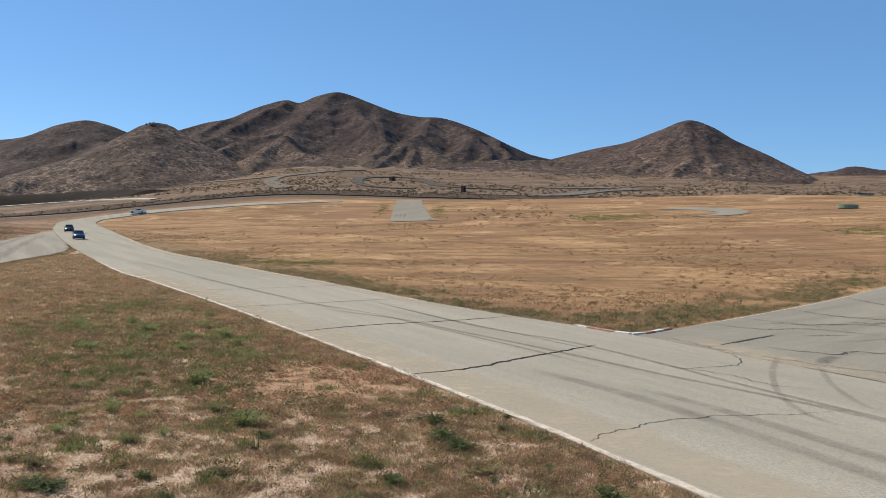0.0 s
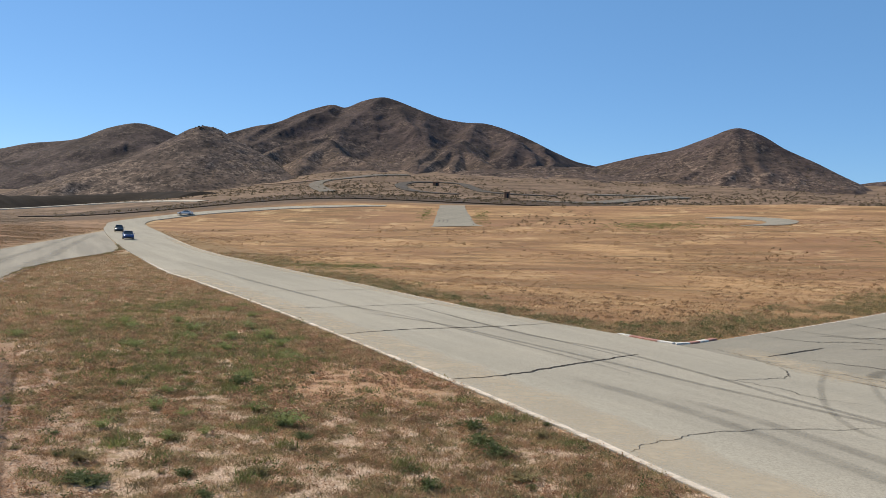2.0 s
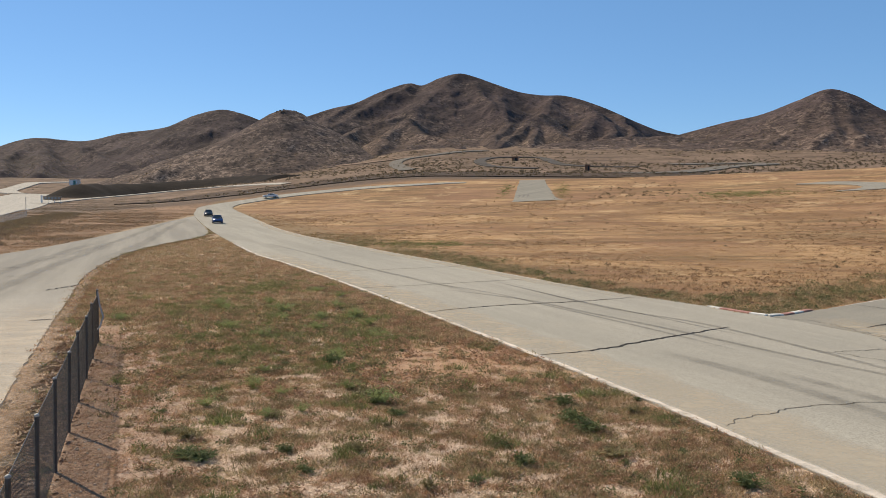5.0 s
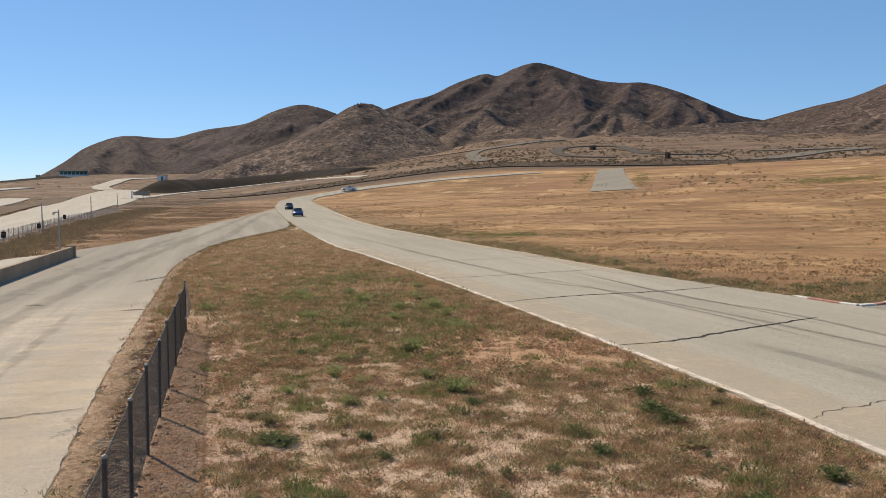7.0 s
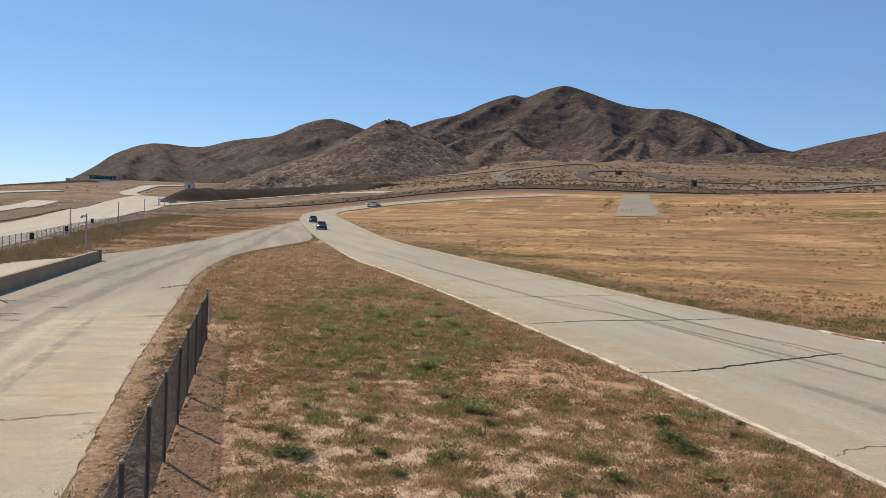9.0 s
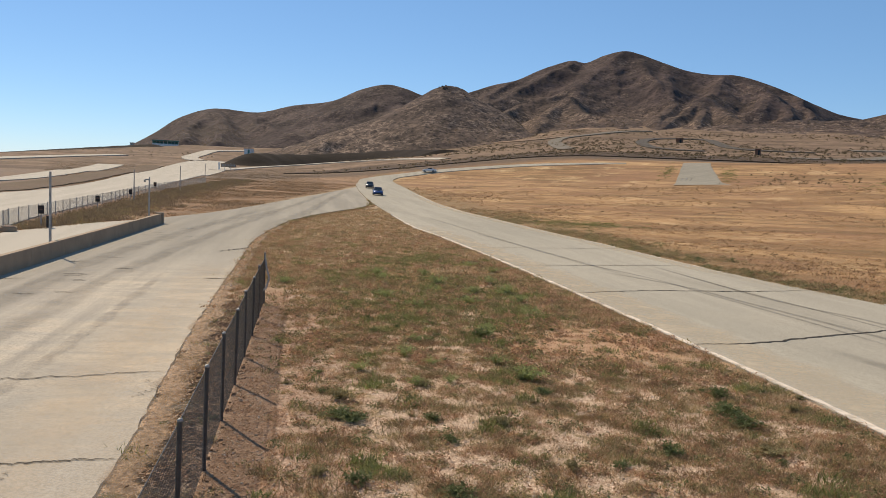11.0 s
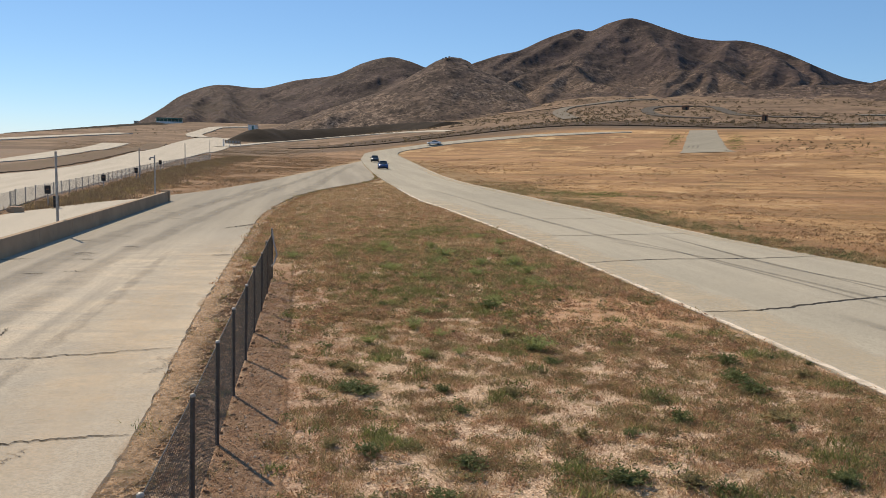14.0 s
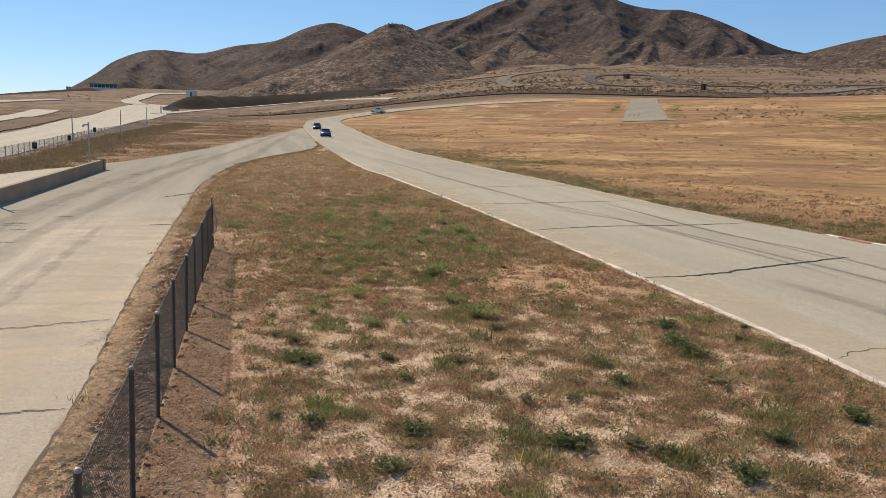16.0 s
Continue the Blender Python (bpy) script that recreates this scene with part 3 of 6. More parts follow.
def hill(name, label, crest, spurs, span, reach, foot, seed, cols=260, rows=150, rough=1.0, material=HILL, slope=0.49, proud=0.08, apron=1.0):
    """A hill: a crest of (bearing, elevation, distance), and spurs of (bearing, elevation) that run from it down to the foot."""
    azs = np.radians(np.linspace(span[0], span[1], cols + 1))
    r = np.linspace(reach[0], reach[1], rows + 1)[:, None] * np.ones(cols + 1)
    x, y = r * np.sin(azs), r * np.cos(azs)
    base = np.array([[land(p, q) for p, q in zip(u, v)] for u, v in zip(x, y)]) - 6.0
    deg = np.degrees(azs)
    edge = np.clip((deg - crest[0][0] + 1) / 3, 0, 1) * np.clip((crest[-1][0] + 1 - deg) / 3, 0, 1)
    base += apron * edge * (np.clip((r - foot[0] + 50) / 90, 0, 1) * (7.5 + 2.2 * layers(x, y, 0.016, 4, seed + 8)))

    def place(a, el, d):
        return d * math.sin(radians(a)), d * math.cos(radians(a)), 5.2 + d * math.tan(radians(el))

    steps = np.arange(crest[0][0], crest[-1][0], 0.35)
    wx, wy = x + 9 * layers(x, y, 0.012, 3, seed), y + 9 * layers(x, y, 0.012, 3, seed + 5)
    z, away, along = ridge_field([place(*skyline(crest, a)) for a in steps], x, y, base, slope, 1.3)
    far = away
    for i, spur in enumerate(spurs):
        line = []
        for j, (a, el) in enumerate(spur):
            _, el0, d0 = skyline(crest, a)
            f = min(1.0, max(0.0, (el0 - el) / max(0.3, el0 - foot[1])))
            line.append(place(a, el - proud, d0 - (d0 - foot[0]) * f))
        fine = [Vector(p).lerp(Vector(q), k / 4) for p, q in zip(line, line[1:]) for k in range(4)] + [Vector(line[-1])]
        top, off, run = ridge_field(fine, wx, wy, base, slope * 1.12, 1.25)
        along = np.where(off < away, run + 61.0 * i, along)
        away = np.minimum(away, off)
        blend = np.clip(1 - np.abs(top - z) / 8.0, 0, 1) * np.clip((top - base) / 10, 0, 1)
        z = np.maximum(top, z) + blend ** 2 * 2.0
    # small gullies that run down from the crest lines, and rough ground
    tall = np.clip((z - base - 4) / 30, 0, 1) * np.clip(far / 70, 0, 1)
    gully = np.abs(layers(along / 24 + 0.5 * layers(x, y, 0.02, 2, seed + 9), away / 190, 1.0, 2, seed + 1))
    fine_gully = np.abs(layers(along / 9, away / 70, 1.0, 2, seed + 2))
    cut = np.clip(away / 25, 0, 1)
    carve = cut * ((gully - 0.45) * 5.2 + (fine_gully - 0.4) * 2.6)
    for _ in range(3):
        carve[1:-1, 1:-1] = (2 * carve[1:-1, 1:-1] + carve[:-2, 1:-1] + carve[2:, 1:-1] + carve[1:-1, :-2] + carve[1:-1, 2:]) / 6
    z += rough * tall * (carve + 3.0 * layers(x, y, 0.02, 3, seed + 4)) + 0.9 * layers(x, y, 0.09, 3, seed + 6) * np.clip(far / 30, 0.25, 1)
    for k, a in enumerate(np.degrees(azs)):
        aa, el, d = skyline(crest, a)
        sight = 5.2 + r[:, k] * math.tan(radians(el - 0.3 * abs(a - aa))) - 0.004 * np.abs(d - r[:, k])
        z[:, k] = np.minimum(z[:, k], sight)
    verts = np.stack([x, y, z], -1).reshape(-1, 3)
    n = cols + 1
    faces = [(i * n + k, i * n + k + 1, (i + 1) * n + k + 1, (i + 1) * n + k) for i in range(rows) for k in range(cols)]
    SLOPES.append((span, reach, cols, rows, verts[:, 2].tolist()))
    ob = part(name, (verts.tolist(), faces), material)
    shade_smooth(ob)
    return tagged(ob, label, "hill", kind="structure")


MAIN = [(-20, 4.6, 900), (-17.5, 5.42, 915), (-15.83, 5.99, 930), (-14.41, 6.33, 940), (-12.94, 7.01, 950), (-11.96, 7.39, 955), (-10.72, 7.73, 960), (-9.86, 7.6, 960), (-8.72, 8.08, 960),
        (-7.4, 8.4, 950), (-6.43, 8.22, 945), (-4.9, 7.7, 935), (-3.33, 7.2, 930), (-1.8, 6.98, 925), (-0.2, 6.92, 920), (2.07, 6.22, 900), (4.69, 5.06, 890), (5.96, 4.57, 900), (9, 4.0, 910)]
KNOB = [(-27, 2.2, 720), (-23.19, 3.64, 700), (-20.65, 5.09, 680), (-19.83, 5.57, 680), (-18.89, 5.8, 675), (-17.93, 5.62, 680), (-17.24, 5.2, 680), (-14.86, 4.03, 670), (-13.32, 2.94, 640)]
LEFT = [(-45.5, -0.9, 1150), (-42.5, -0.5, 1150), (-40.5, 0.3, 1150), (-39.5, 0.74, 1150), (-37.79, 1.76, 1120), (-36.39, 2.75, 1100), (-34.27, 3.48, 1090), (-31.39, 3.41, 1080), (-29.19, 3.97, 1060),
        (-26.59, 4.43, 1040), (-24.73, 5.27, 1030), (-23.04, 5.69, 1020), (-21.72, 5.47, 1010), (-20.65, 5.1, 1000), (-17, 4.0, 990)]
RIGHT = [(5.5, 3.9, 800), (7.49, 4.43, 800), (9.91, 5.06, 790), (12.1, 5.52, 780), (14.25, 6.34, 775), (15.94, 6.94, 770), (17.43, 6.5, 770), (18.84, 5.66, 765),
         (20.9, 4.69, 760), (22.25, 3.98, 760), (24.5, 2.9, 760)]
FAR_RIGHT = [(22, 3.3, 1180), (23.57, 3.6, 1180), (24.68, 3.74, 1180), (25.76, 4.01, 1180), (27.55, 3.76, 1180), (31, 3.9, 1180), (36, 3.0, 1180)]
MAIN_SPURS = [
    [(-7.4, 8.3), (-8.8, 7.1), (-9.8, 6.1), (-10.5, 5.3), (-9.2, 4.4), (-7.9, 3.6)], [(-9.8, 6.1), (-12.1, 5.4), (-13.9, 4.9), (-15.0, 4.2)], [(-10.5, 5.3), (-11.7, 4.3), (-12.4, 3.4)],
    [(-10.8, 7.6), (-12.3, 6.7), (-14.0, 5.8), (-15.6, 5.1)], [(-14.0, 6.5), (-15.8, 5.6), (-16.8, 4.5)], [(-5.9, 7.8), (-5.7, 6.9), (-5.1, 6.1)], [(-4.3, 7.4), (-4.6, 6.2), (-4.0, 5.2), (-5.9, 3.6)],
    [(-0.7, 6.9), (-1.4, 6.1), (-2.1, 5.7), (-3.5, 4.6), (-5.6, 3.5)], [(-2.1, 5.7), (-0.8, 4.8), (1.1, 4.0), (3.4, 3.7)], [(-2.1, 5.7), (-2.2, 4.6), (-2.5, 3.6)],
    [(0.8, 6.5), (1.5, 5.8), (1.3, 5.0)], [(1.5, 5.8), (2.6, 5.1), (3.1, 4.4)], [(3.1, 5.7), (4.1, 4.6), (4.6, 3.6)]]
KNOB_SPURS = [[(-18.7, 5.7), (-20.2, 4.7), (-23.2, 3.1), (-26.2, 1.9)], [(-18.7, 5.7), (-18.8, 4.1), (-19.4, 2.4)],
              [(-17.5, 4.7), (-17.1, 3.4), (-16.9, 2.3)], [(-20.2, 4.7), (-21.0, 3.2), (-22.4, 2.1)]]
LEFT_SPURS = [[(-34.3, 3.4), (-35.3, 2.4), (-36.4, 1.5)], [(-33.6, 3.4), (-33.4, 2.4), (-33.7, 1.5)], [(-31.8, 3.4), (-31.0, 2.8), (-29.6, 2.3)], [(-27.5, 4.2), (-28.5, 3.5), (-30.7, 2.6)],
              [(-25.5, 4.8), (-27.0, 3.6), (-27.5, 2.7)], [(-23.2, 5.6), (-24.7, 4.5), (-25.5, 3.5)], [(-22.1, 5.4), (-21.9, 4.4), (-23.2, 3.5)]]
RIGHT_SPURS = [[(15.8, 6.8), (15.0, 5.7), (13.3, 4.4), (11.8, 3.3)], [(15.9, 6.8), (15.9, 5.1), (15.6, 3.6)], [(17.2, 6.5), (17.1, 5.2), (17.8, 3.8)], [(18.9, 5.6), (19.6, 4.4), (19.3, 3.3)],
               [(21.1, 4.5), (21.9, 3.7), (22.6, 2.9)], [(12.9, 5.7), (11.5, 4.6), (9.9, 3.7)], [(9.9, 4.8), (9.2, 4.0), (7.9, 3.2)]]
hill("hill_main", "large dark brown desert mountain with scrub and eroded gullies", MAIN, MAIN_SPURS, (-24, 14), (560, 1200), (640, 3.3), 1.3, 520, 260)
hill("hill_knob", "brown rocky knob with tan lower slopes", KNOB, KNOB_SPURS, (-38, -8), (500, 900), (585, 1.9), 4.1, 360, 180, 0.8, HILL, 0.42, 0.15)
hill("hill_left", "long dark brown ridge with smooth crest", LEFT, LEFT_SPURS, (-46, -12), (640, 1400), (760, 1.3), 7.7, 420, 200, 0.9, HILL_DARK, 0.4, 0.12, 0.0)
hill("hill_right", "conical brown desert peak with a dark rocky top", RIGHT, RIGHT_SPURS, (1, 32), (520, 1020), (600, 3.0), 9.2, 360, 190, 0.8, HILL, 0.42, 0.2)
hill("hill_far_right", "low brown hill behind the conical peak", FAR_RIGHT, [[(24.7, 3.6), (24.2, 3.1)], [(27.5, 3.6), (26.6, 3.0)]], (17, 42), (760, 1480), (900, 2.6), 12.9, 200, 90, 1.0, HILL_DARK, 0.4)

# ---- roads ----
MAIN_L = [(14, 0), (9, 9), (5.1, 16.1), (3, 20.5), (-1, 27.9), (-8.5, 41.2), (-14, 50.6), (-22.8, 65.1), (-29.4, 75.6), (-44.7, 104.5), (-54.3, 122.5), (-71.7, 156.7),
          (-90.4, 195.1), (-100.5, 218), (-104.3, 229), (-102.3, 237.3), (-96.5, 243.4), (-89.6, 247.6), (-78.5, 250.1), (-61.5, 250.7), (-44, 249.5), (-30, 250.2)]
MAIN_R = [(31, 1), (25.5, 11), (20.6, 20), (15, 29.5), (9.2, 39.9), (6.2, 44), (2.3, 49), (-2.4, 56.1), (-9.5, 68), (-16.2, 78.4), (-26.4, 95.5), (-43.8, 125),
          (-68.9, 177.3), (-88, 217), (-94, 228), (-94.7, 234.5), (-91.3, 238.8), (-84.7, 243.3), (-76.9, 245.4), (-60.4, 246.7), (-43.4, 246.2), (-30, 248.4)]
PIT_R = [(-3, -2), (-6, 4), (-9, 10), (-10.2, 12.3), (-13, 17.1), (-16.4, 23.2), (-20.1, 30), (-24.6, 38.4), (-32.1, 52.7), (-39.7, 70.9), (-44.1, 86.8), (-48.5, 108), (-56, 125), (-71.9, 156.7), (-90.4, 195)]
PIT_L = [(-13, -5.5), (-18.6, 5.7), (-28.5, 25.8), (-36.3, 41.6), (-44.1, 57.4), (-48.5, 63), (-51.3, 75), (-58.9, 99.2), (-71.3, 140.2), (-84.6, 182.6), (-91.5, 197)]
track = ribbon("road_track", MAIN_L, MAIN_R, TRACK, 420, 12, 0.018, 0.1)
tagged(track, "pale worn asphalt race track curving across the field", "race track", kind="structure")
pit = ribbon("road_pit_exit", PIT_L, PIT_R, PIT, 600, 12, 0.012, 0.07)
tagged(pit, "wide pale concrete pit exit road with dark tyre stains", "road", kind="structure")
fork = ribbon("road_fork", [(9.25, 39.95), (11.7, 42.5), (17, 48.6), (26.6, 59.3), (37.7, 71.4), (60, 94)],
              [(26, 10.2), (31, 15), (38, 23), (49, 36), (62, 50), (86, 74)], OLD, 120, 14, 0.014, 0.1)
tagged(fork, "older grey cracked asphalt road joining the track", "road", kind="structure")
ramp = ribbon("road_ramp", [(-14.1, 252), (-14, 246), (-14, 236), (-13.7, 222), (-13.4, 211), (-13.3, 201)],
              [(-6.6, 252), (-6.6, 246), (-5.7, 237), (-4.3, 225), (-2.6, 209), (-0.8, 200)], OLD, 60, 6, 0.02, 0.25, 0.0)
tagged(ramp, "grey asphalt track climbing a short steep rise", "road", kind="structure")
bend = ribbon("road_far_bend", [(51, 173.5), (57, 179), (61, 188), (62, 198), (58, 205), (53, 208.5)], [(51.5, 173), (60, 173.5), (66.5, 184), (69, 198), (62, 208), (53.5, 209.5)], OLD, 60, 6, 0.02, 0.2)
tagged(bend, "grey asphalt bend at the far side of the field", "road", kind="structure")
apron = ribbon("pavement_apron", [(-33, 20), (-43.8, 39.8), (-46.3, 46.9), (-47.8, 54.3), (-48, 60)], [(-25.6, 19.3), (-35.6, 39.4), (-39.6, 47.4), (-43, 54.3), (-44.6, 58)], STRIP, 40, 4, 0.02, 0.15)
tagged(apron, "pale concrete apron behind the low wall", "pavement", kind="structure")
strip = ribbon("road_drag_strip", [(-62, 33), (-86.4, 78.8), (-93.1, 94.7), (-114.9, 131), (-204, 262.6), (-262, 354.5), (-298, 422)],
               [(-31, 12), (-46.3, 42.1), (-55.7, 56.5), (-68.7, 78.1), (-96, 123.5), (-192.2, 289.4), (-240, 368), (-272, 420)], STRIP, 120, 8, 0.03, 0.3)
tagged(strip, "very wide pale concrete straight", "road", kind="structure")
loop = ribbon("road_side_loop", [(-99, 82), (-121.2, 110.7), (-155, 157.8), (-205, 225), (-253, 289)], [(-92, 75), (-114.1, 104.2), (-127.7, 129.9), (-163, 181.7), (-246, 297)], STRIP, 60, 4, 0.05, 0.3)
tagged(loop, "pale concrete side road across the dirt infield", "road", kind="structure")
service = ribbon("road_service", [(-206, 300), (-232, 384), (-222, 432), (-184, 428), (-140, 385), (-118, 352)], [(-200, 300), (-227, 384), (-217, 426), (-184, 421), (-144, 381), (-122, 350)], STRIP, 60, 3, 0.15, 0.3)
tagged(service, "narrow pale service road below the dark bank", "road", kind="structure")


def lane(name, points, wide, material, label, count=60, lift=0.12):
    mid = smooth(points, 40)
    left, right = [], []
    for i, p in enumerate(mid):
        t = (mid[min(i + 1, 39)] - mid[max(i - 1, 0)]).normalized()
        left.append(p + Vector((-t.y, t.x, 0)) * wide / 2)
        right.append(p - Vector((-t.y, t.x, 0)) * wide / 2)
    return tagged(ribbon(name, left, right, material, count, 3 if wide < 20 else 12, lift, 0.6, step=0.0006, deep=0.3), label, "road", kind="structure")


lane("road_hairpin", [(-14, 398), (-26, 402), (-40.8, 429), (-51, 492), (-46, 536), (-19, 540), (-10, 493), (-2, 446), (14, 424), (34, 420)], 6.5, DARKROAD, "dark asphalt hairpin on the hillside")
lane("road_hill_lane", [(-208, 545), (-183, 543), (-172, 562), (-156, 556), (-132, 538), (-118, 536), (-99, 553)], 9, DIRTROAD, "pale graded lane along the foot of the hills")
lane("road_hill_bend", [(-60, 628), (-77, 610), (-92, 558), (-103, 524), (-97, 471), (-71, 372)], 7.5, MIDROAD, "grey asphalt bend climbing the slope")
lane("road_paddock_lane", [(19, 346), (33, 341), (49, 357), (76, 416), (99, 442), (84, 455), (52, 452)], 11, MIDROAD, "grey lane beyond the field")

lane("road_far_straight", [(-290, 412), (-306, 428), (-324, 452), (-348, 496), (-370, 538), (-378, 562), (-366, 590)], 10, STRIP, "pale concrete road bending away towards the hills")
lane("road_upper", [(-270, 228), (-288, 263.6), (-305.7, 298.3), (-322, 335), (-336.5, 375.6), (-346, 414.5)], 9, STRIP, "pale road along the far edge of the infield")

# dark graded soil behind the far road
lane("ground_dark_strip", [(-160, 318), (-124, 305), (-96, 300), (-60, 304), (-20, 308), (20, 306), (60, 294), (100, 276), (134, 256)], 48, DARKBAND, "dark graded soil strip behind the far road", 120, 0.1)


lane("ground_far_verge", [(-74, 40), (-92, 76), (-99, 94), (-121, 130), (-165, 196), (-208, 262), (-240, 308)], 8, VERGE, "brown dirt verge beyond the wide straight", 80, 0.01)


def bank(name, line, rise, half, label):
    """A long bank of dark soil with a rounded crest."""
    crest = smooth(line, 90)
    verts, faces, cols = [], [], 16
    for i, p in enumerate(crest):
        u = i / 89
        t = (crest[min(i + 1, 89)] - crest[max(i - 1, 0)]).normalized()
        side = Vector((-t.y, t.x, 0))
        high = (rise * sm(0, 0.1, u) * (1 - 0.75 * u) + 0.5) * (1 + 0.15 * fbm(i * 0.2, 0, 1, 3))
        for k in range(cols + 1):
            v = k / cols * 2 - 1
            q = p + side * v * half
            verts.append((q.x, q.y, land(q.x, q.y) - 0.8 + high * max(0.0, 1 - abs(v) ** 1.6) * (1 if u < 0.98 else 0)))
    n = cols + 1
    for i in range(89):
        for k in range(cols):
            a = i * n + k
            faces.append((a, a + 1, a + n + 1, a + n))
    ob = part(name, (verts, faces), DARKSOIL)
    shade_smooth(ob)
    if ob.data.polygons[700].normal.z < 0:
        ob.data.flip_normals()
    tagged(ob, label, "embankment", kind="structure")


bank("ground_bank", [(-243, 386), (-250, 412), (-244, 442), (-222, 460), (-188, 464), (-150, 436)], 7.5, 17, "long bank of dark graded soil")
bank("ground_far_rise", [(-425, 562), (-440, 552), (-470, 530), (-500, 505), (-520, 488)], 2.4, 15, "low dark rise along the skyline beyond the infield")

# ---- marks and joints on the paving ----
CRACKS = [
    (track, [(-0.9, 28.2), (1, 29.6), (3, 32), (5.1, 34.4), (6.7, 36.2)], 0.13, 0.12),
    (track, [(-6.4, 38.1), (-3.6, 41), (0.6, 43.8), (3.9, 46.6)], 0.11, 0.08),
    (track, [(-12, 47.4), (-7.9, 50.8), (-3, 55.1)], 0.09, 0.08),
    (track, [(3.6, 20.0), (4.2, 20.8), (5, 21.5), (6.5, 22.6), (8.2, 23.2), (9.9, 23.5), (11.3, 24.1)], 0.03, 0.12),
    (track, [(8.7, 30.6), (9.7, 31.1), (11.2, 31.8), (11.8, 32.9), (12, 34.4)], 0.04, 0.12),
    (track, [(8.2, 31.5), (10.2, 29.6), (11, 28), (12.5, 27.2)], 0.03, 0.15),
    (track, [(9.3, 39.4), (10.8, 38.6), (11.9, 35.7), (12.9, 34.3)], 0.03, 0.2),
    (track, [(-17.5, 57), (-13, 60.5), (-8, 65)], 0.08, 0.1),
    (fork, [(12.4, 37.2), (14, 38.8), (16.3, 41.1)], 0.12, 0.05),
    (fork, [(14.6, 45.2), (16.5, 43.5), (19.5, 43.9), (22, 42)], 0.085, 0.3),
    (fork, [(17.5, 48.4), (20, 46), (23, 46.6), (27, 44)], 0.085, 0.3),
    (fork, [(22.5, 54), (24, 50.5), (27.5, 49), (31, 50)], 0.1, 0.3),
    (fork, [(30, 62.5), (31, 57), (35, 55), (37, 51)], 0.1, 0.3),
    (fork, [(14.2, 36.8), (16.6, 35.2), (18, 36.2), (21, 34.4)], 0.085, 0.25),
    (fork, [(13, 34.3), (15.1, 31.9), (16.4, 30.9), (19.5, 28.2)], 0.05, 0.2),
    (pit, [(-11.9, 10.2), (-11.1, 10.7), (-10.7, 11.1), (-9.9, 11.6)], 0.05, 0.1),
    (pit, [(-17, 13.8), (-16.1, 14.4), (-14.8, 15.5), (-13.8, 16.4), (-13.1, 17.2)], 0.05, 0.15),
    (pit, [(-29.5, 25.3), (-28.9, 26.1), (-27.9, 27.5)], 0.08, 0.1),
    (pit, [(-28.4, 42.2), (-28.3, 44), (-28.2, 46.1)], 0.14, 0.2),
    (pit, [(-22.2, 31.9), (-21.8, 32.2), (-21.3, 32.5)], 0.14, 0.15),
    (pit, [(-17.5, 15.6), (-17.9, 16.4), (-18.4, 17.1)], 0.04, 0.15),
    (pit, [(-12.2, 14.8), (-12.3, 15.8), (-12.9, 16.3)], 0.025, 0.2),
    (pit, [(-11.2, 9.2), (-10.9, 9.8), (-11, 10.4)], 0.025, 0.2),
]
more = random.Random(5)
for k in range(16):
    u, v = more.uniform(0.05, 0.8), more.uniform(0.03, 0.42)
    x, y = 11.5 + 34 * u + 14 * v, 41 + 38 * u - 26 * v
    CRACKS.append((fork, [(x, y), (x + more.uniform(0.6, 1.4), y + more.uniform(-1, 0.4)), (x + more.uniform(1.8, 3.6), y + more.uniform(-1.6, 0.6))], more.uniform(0.04, 0.12), 0.3))
for k in range(18):
    u, v = more.uniform(0.35, 0.97), more.uniform(0.7, 4.5)
    x, y, run = -13.4 - 30.9 * u + 0.897 * v, -5.0 + 62.6 * u + 0.443 * v, more.uniform(0.3, 1.0)
    CRACKS.append((pit, [(x, y), (x + 0.45 * run, y + more.uniform(0.1, 0.5) * run), (x + 0.9 * run, y + 0.44 * run)], more.uniform(0.05, 0.12), 0.25))
for i, (host, pts, wide, wander) in enumerate(CRACKS):
    streak("crack", pts, wide, CRACK, 70, 0.026, host, wander, i * 3.1, "dark open crack in the paving", True)

